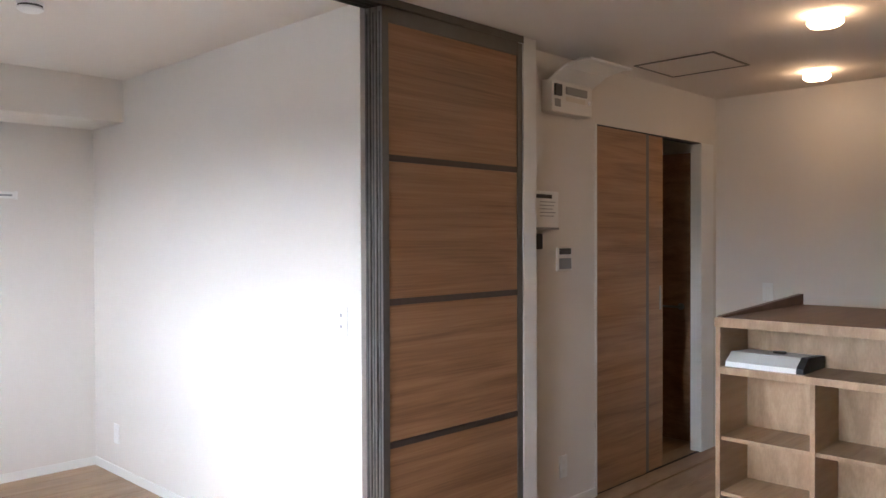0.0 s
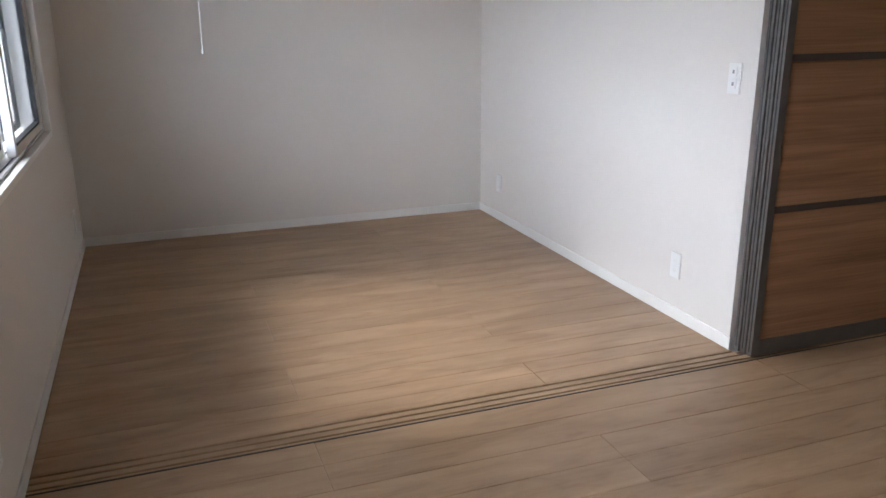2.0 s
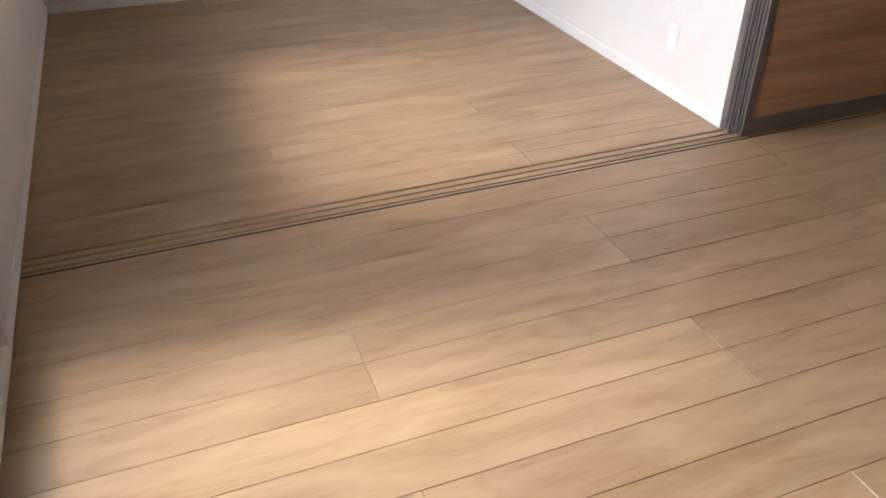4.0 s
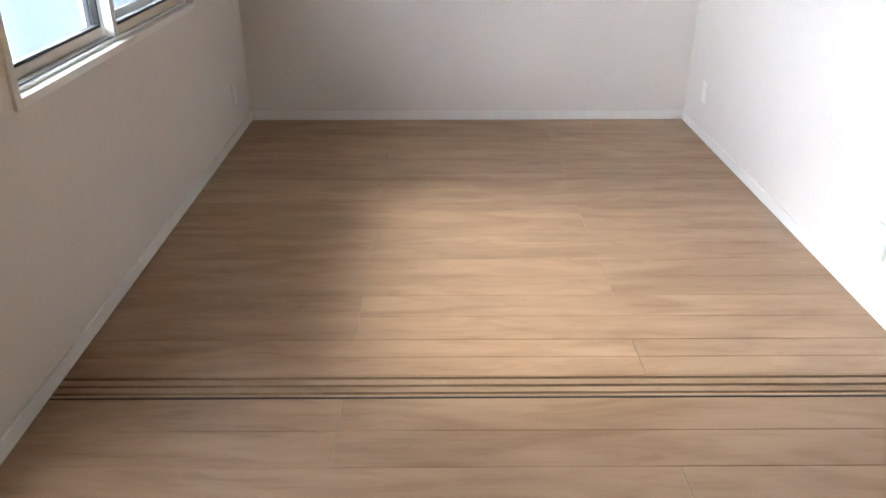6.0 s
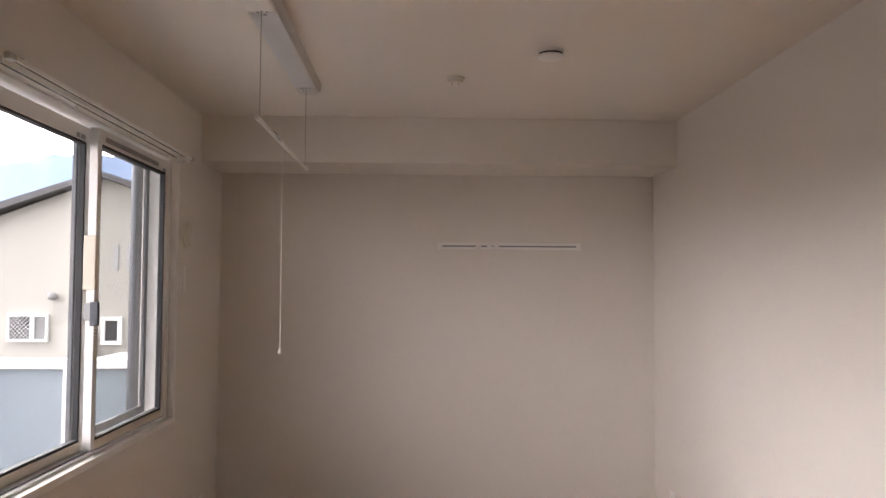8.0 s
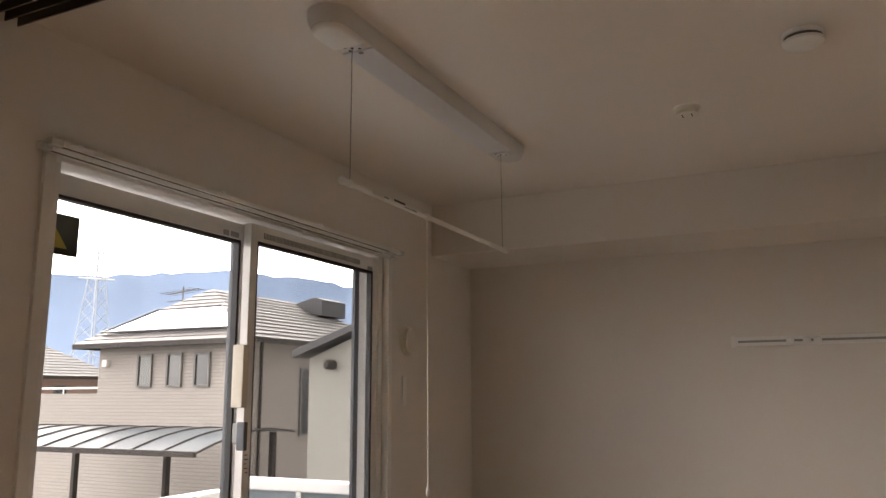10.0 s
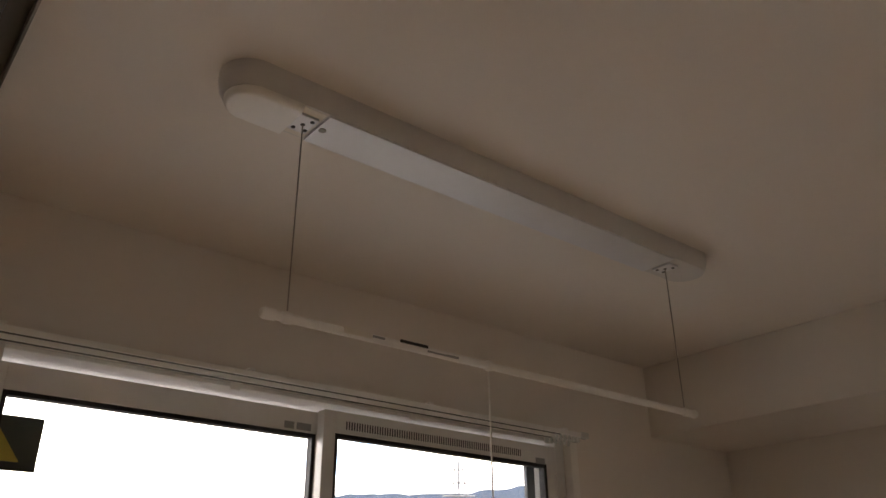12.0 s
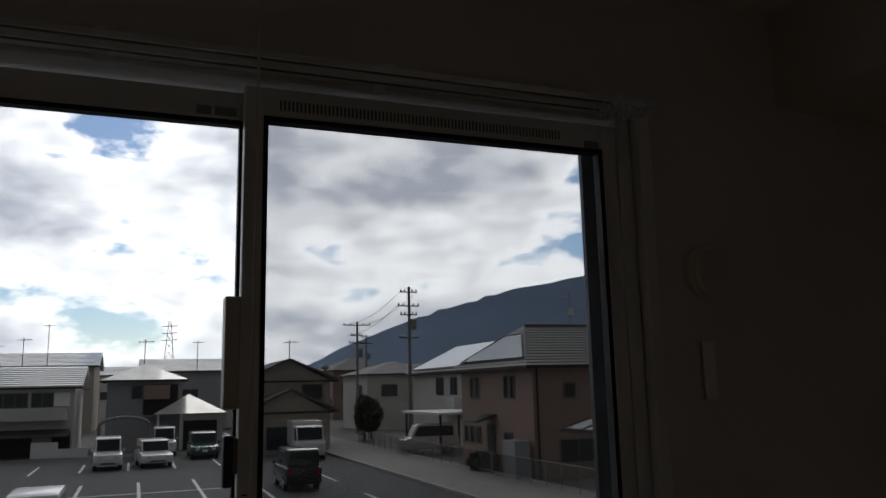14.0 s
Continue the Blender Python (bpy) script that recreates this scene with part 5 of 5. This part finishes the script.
car("kei_van", "white boxy small van parked in the car park", -48.2, -0.55, 2, 3.4, 1.5, 1.75, CAR_WHITE, 0.16)
car("hatchback", "white rounded hatchback parked in the car park", -48.6, 1.9, 6, 3.9, 1.7, 1.5, CAR_WHITE, 0.27)
car("small_van", "white small van behind the hatchback", -56.5, 2.7, 0, 3.4, 1.5, 1.9, CAR_WHITE, 0.14)
car("estate_car", "dark green parked car", -53.2, 5.0, 0, 4.1, 1.7, 1.6, CAR_GREEN, 0.25)
car("kei_car", "black boxy car driving along the street", -33.6, 7.4, 180, 3.4, 1.5, 1.7, CAR_BLACK, 0.2)
car("sedan", "white car at the near edge of the car park", -25.2, -1.75, 180, 3.7, 1.5, 1.45, CAR_WHITE, 0.27)
car("minivan", "white van parked beside the pavement", -47.0, 18.4, 262, 3.7, 1.6, 1.85, CAR_WHITE, 0.16)
tk = car("truck", "white box truck in the street", -47.2, 10.7, -4, 2.0, 1.8, 2.0, CAR_WHITE, 0.08)
part("cargo_box", box(-3.6, -0.75, -0.92, 0.92, 0.75, 2.25, bevel=0.03), CAR_WHITE, tk, "white cargo box")
part("chassis", box(-3.6, -0.5, -0.5, 0.5, 0.4, 0.75), TYRE, tk)

# arched car shelter and flat carport
ar = thing("arched_shelter", "grey arched car shelter", "carport")
for x in (-56.8, -53.8):
    part("arch", rods(*[((x, 0.2 + 1.55 * math.cos(a), G + 2.1 + 0.55 * math.sin(a)), (x, 0.2 + 1.55 * math.cos(a + 0.3142), G + 2.1 + 0.55 * math.sin(a + 0.3142)), 0.07) for a in [math.pi * k / 10 for k in range(10)]], seg=6), POLE, ar)
    part("leg", rods(((x, -1.35, G), (x, -1.35, G + 2.1), 0.06), ((x, 1.75, G), (x, 1.75, G + 2.1), 0.06), seg=6), POLE, ar)
bm = bmesh.new()
g2 = [[bm.verts.new((x, 0.2 + 1.6 * math.cos(math.pi * k / 10), G + 2.12 + 0.58 * math.sin(math.pi * k / 10))) for x in (-56.9, -53.7)] for k in range(11)]
for k in range(10):
    bm.faces.new((g2[k][0], g2[k][1], g2[k + 1][1], g2[k + 1][0]))
bmesh.ops.solidify(bm, geom=bm.faces[:], thickness=0.03)
part("cover", bm, ROOF_DARK, ar)
fc = thing("flat_carport", "flat pale carport beside the white van", "carport")
part("roof", box(-50.5, -43.5, 17.8, 22.0, -0.15, 0.0, bevel=0.02), CAP, fc)
for x in (-50.2, -43.8):
    for y in (18.0, 21.8):
        part("post", box(x - 0.06, x + 0.06, y - 0.06, y + 0.06, G, -0.15), EAVE, fc)

# street fence
fe = thing("street_fence", "low grey metal fence along the pavement", "fence")
for k in range(30):
    part("post", box(-56 + k * 1.3 - 0.02, -56 + k * 1.3 + 0.02, 16.21, 16.25, G + 0.1, G + 1.1), POLE, fe)
part("top_rail", box(-56, -18, 16.215, 16.245, G + 1.07, G + 1.1), POLE, fe)
part("mid_rail", box(-56, -18, 16.215, 16.245, G + 0.25, G + 0.28), POLE, fe)
part("mesh", box(-56, -18, 16.228, 16.232, G + 0.3, G + 1.1), SCREEN, fe)
st = thing("garden_store", "grey garden store by the pink house", "store")
part("body", box(-31.6, -30.4, 16.35, 17.1, G, -0.9, bevel=0.03), GREYWALL, st)


def utility_pole(x, y, top, arms):
    d = thing("utility_pole", "concrete utility pole with cross arms", "utility pole", group="utility poles")
    bm = bmesh.new()
    rod(bm, (x, y, G), (x, y, top), 0.17, 12, 0.11)
    part("pole", bm, POLE, d, smooth=True)
    for z, w in arms:
        part("cross_arm", rods(((x - 0.12, y - w, z), (x - 0.12, y + w, z), 0.05), seg=6), EAVE, d)
        for s in (-0.9, -0.45, 0.45, 0.9):
            part("insulator", turned([(0.05, 0.0), (0.07, 0.08), (0.04, 0.2)], seg=10), CAP, d).location = (x - 0.12, y + s * w, z + 0.04)
    part("transformer", turned([(0.24, 0.0), (0.26, 0.1), (0.26, 0.75), (0.2, 0.85)], seg=14), POLE, d).location = (x + 0.36, y + 0.2, top - 3.4)


utility_pole(-57.0, 20.6, 9.4, ((9.0, 0.7), (7.9, 0.9), (7.2, 0.7), (5.4, 0.8)))
utility_pole(-72.0, 20.4, 7.9, ((7.6, 1.4), (6.6, 0.6), (5.9, 0.8)))
utility_pole(-105.0, 30.5, 9.0, ((8.7, 0.7), (7.8, 0.9)))
utility_pole(-60.0, 14.6, 3.4, ((3.2, 0.3),))
for k, (y, z) in enumerate(((19.9, 9.05), (21.3, 9.05), (19.7, 7.95))):
    a, b = Vector((-57, y, z)), Vector((-72, y - 0.3, z - 1.4))
    pts = [a.lerp(b, f / 12) - Vector((0, 0, 0.5 * math.sin(math.pi * f / 12))) for f in range(13)]
    solid("power_line", rods(*[(p, q, 0.018) for p, q in zip(pts, pts[1:])], seg=5), LABEL_INK, "sagging black power line", "cable", "", "power lines")


def lattice_tower(x, y, top, half):
    d = thing("pylon", "pale steel lattice pylon", "pylon", group="pylons")
    bm = bmesh.new()
    n = 12

    def corner(k, f):
        s = half * (1 - f * 0.86)
        return Vector((x + s * (1, 1, -1, -1)[k], y + s * (1, -1, -1, 1)[k], G + (top - G) * f))
    for j in range(n):
        f0, f1 = j / n, (j + 1) / n
        for k in range(4):
            rod(bm, corner(k, f0), corner(k, f1), half * 0.034, 4)
            rod(bm, corner(k, f0), corner((k + 1) % 4, f1), half * 0.017, 4)
            rod(bm, corner((k + 1) % 4, f0), corner(k, f1), half * 0.017, 4)
    part("tower", bm, PYLON, d)
    for f in (0.78, 0.86, 0.94):
        z = G + (top - G) * f
        part("arm", rods(((x - half * 0.5, y - half * 0.85, z), (x + half * 0.5, y + half * 0.85, z), half * 0.05), seg=4), CAP, d)


lattice_tower(-190.0, 160.0, 46.0, 5.0)
lattice_tower(-230.0, 9.0, 21.5, 2.3)


def leafy(x, y, h, r, seed, label, category):
    d = thing("hedge_tree", label, category, (x, y, G))
    rg = random.Random(seed)
    bm = bmesh.new()
    rod(bm, (0, 0, 0), (0.05, 0, h * 0.55), 0.12, 8, 0.06)
    for k in range(6):
        a = k * 1.05
        rod(bm, (0, 0, h * (0.25 + 0.05 * k)), (math.cos(a) * r * 0.6, math.sin(a) * r * 0.6, h * (0.5 + 0.06 * k)), 0.05, 6, 0.02)
    part("trunk", bm, BARK, d)
    bm = bmesh.new()
    for k in range(1700):
        u = Vector((rg.gauss(0, 1), rg.gauss(0, 1), rg.gauss(0, 1))).normalized() * (rg.random() ** 0.4)
        lump = 1 + 0.25 * noise.noise(u * 2.3 + Vector((seed, 0, 0)))
        c = Vector((u.x * r * lump, u.y * r * lump, h * 0.56 + u.z * h * 0.42 * lump))
        s = rg.uniform(0.09, 0.2)
        m = Matrix.Translation(c) @ Euler((rg.random() * 6, rg.random() * 6, rg.random() * 6)).to_matrix().to_4x4()
        vs = [bm.verts.new(m @ Vector(p)) for p in ((-s, 0, 0), (0, -s * 0.45, 0.02), (s, 0, 0), (0, s * 0.45, 0.02))]
        bm.faces.new(vs)
    part("crown", bm, LEAF, d)


leafy(-62, 18.3, 3.8, 0.85, 3, "dark clipped evergreen by the street", "tree")
leafy(-63.5, 19.3, 3.4, 1.0, 4, "dark clipped evergreen by the street", "tree")
leafy(-34.5, 16.7, 1.0, 0.8, 6, "low dark shrub before the pink house", "shrub")


# ---- hills ----
def hills(name, label, dist, az0, az1, height, seed, step=1.0):
    """A wooded ridge on an arc round the town; height(az) in degrees of elevation."""
    bm = bmesh.new()
    rows = []
    n = int((az1 - az0) / step)
    for j in range(n + 1):
        az = az0 + (az1 - az0) * j / n
        a = radians(az)
        top = dist * math.tan(radians(height(az)))
        col = []
        for k in range(13):
            f = k / 12
            dd = dist - 650 * (1 - f)
            wob = noise.noise(Vector((az * 0.35, f * 3.0, seed))) * 0.10 + noise.noise(Vector((az * 1.4, f * 9.0, seed))) * 0.035
            z = G - 30 + (top + 30 - G) * (f ** 1.25) * (1 + wob * (1 - f * 0.85)) + (noise.noise(Vector((az * 2.6, 5.0, seed))) * top * 0.045 * f) + noise.noise(Vector((az * 6.0, 9.0, seed))) * top * 0.012 * f
            col.append(bm.verts.new((-dd * math.sin(a), dd * math.cos(a), z)))
        rows.append(col)
    for p, q in zip(rows, rows[1:]):
        for k in range(12):
            bm.faces.new((p[k], q[k], q[k + 1], p[k + 1]))
    return solid(name, bm, MOUNTAIN_HAZE, label, "hills", "structure", smooth=True)


PROFILE = [(-30, 7.5), (0, 8.6), (12, 8.8), (21, 8.7), (24.5, 8.7), (27.5, 7.6), (32, 7.8), (38, 8.4), (42.3, 8.6), (47.8, 8.1), (52, 7.9), (58, 7.9), (64, 6.9), (71, 5.0), (75.5, 3.3), (79, 1.6), (84, 0.6), (100, 0.5)]


def ridge(az):
    for (a, u), (b, v) in zip(PROFILE, PROFILE[1:]):
        if a <= az <= b:
            f = (az - a) / (b - a)
            return u + (v - u) * f
    return 0.5


hills("backdrop_hills", "wooded hills behind the town, blue haze put into their colour", 2200, -30, 100, ridge, 2.0, 0.7)

# ---- floors: boards last ----
BW, BL = 0.294, 1.818


def board_mesh(length, width):
    """One board: two strips with chamfered edges and a groove between them."""
    bm = bmesh.new()
    w, c = width / 2, 0.0017
    for y0, y1 in ((0.0006, w - 0.0006), (w + 0.0006, width - 0.0006)):
        lo = [bm.verts.new(p) for p in ((0.0005, y0, -0.012), (length - 0.0005, y0, -0.012), (length - 0.0005, y1, -0.012), (0.0005, y1, -0.012))]
        md = [bm.verts.new((v.co.x, v.co.y, -c)) for v in lo]
        hi = [bm.verts.new(p) for p in ((0.0005 + c, y0 + c, 0), (length - 0.0005 - c, y0 + c, 0), (length - 0.0005 - c, y1 - c, 0), (0.0005 + c, y1 - c, 0))]
        for a, b in ((lo, md), (md, hi)):
            for j in range(4):
                bm.faces.new((a[j], a[(j + 1) % 4], b[(j + 1) % 4], b[j]))
        bm.faces.new(hi)
    return finish("board", bm, OAK)


def lay(floor, x0, x1, y0, y1, joint, anchor, flip):
    """Boards along x in rows of BW; the rows start from anchor, end joints alternate by half a board."""
    cache = {}
    k = math.floor((y0 - anchor) / BW)
    while anchor + k * BW < y1 - 1e-4:
        a, b = max(anchor + k * BW, y0), min(anchor + (k + 1) * BW, y1)
        x = joint + (0.909 if (k + flip) % 2 else 0.0)
        while x > x0:
            x -= BL
        while x < x1:
            p, q = max(x, x0), min(x + BL, x1)
            if q - p > 0.004 and b - a > 0.01:
                key = (round(q - p, 3), round(b - a, 3))
                if key not in cache:
                    cache[key] = board_mesh(*key)
                ob = new("board", cache[key])
                ob.location = (p, a, 0)
                ob.parent = floor
            x += BL
        k += 1


floor_1 = solid("floor_bedroom", box(0, W, 0.012, FAR, -0.3, -0.0115), UNDERLAY, "light oak board floor of the bedroom", "floor", "structure")
lay(floor_1, 0.0, W, 0.0125, FAR, 0.873, 0.217, 0)
floor_2 = solid("floor_living", box(T, EAST, SOUTH, 0.0115, -0.3, -0.0118), UNDERLAY, "light oak board floor of the living room", "floor", "structure")
lay(floor_2, 0.0, EAST, SOUTH, -0.0988, 0.866, -0.0988 - BW, 0)
floor_3 = solid("floor_hall", box(W + 0.1, EAST, 0.0125, 1.6, -0.3, -0.0118), UNDERLAY, "oak board floor of the hall", "floor", "structure")
lay(floor_3, 3.66, EAST, -0.088, 1.5, 0.866, -0.0985, 0)
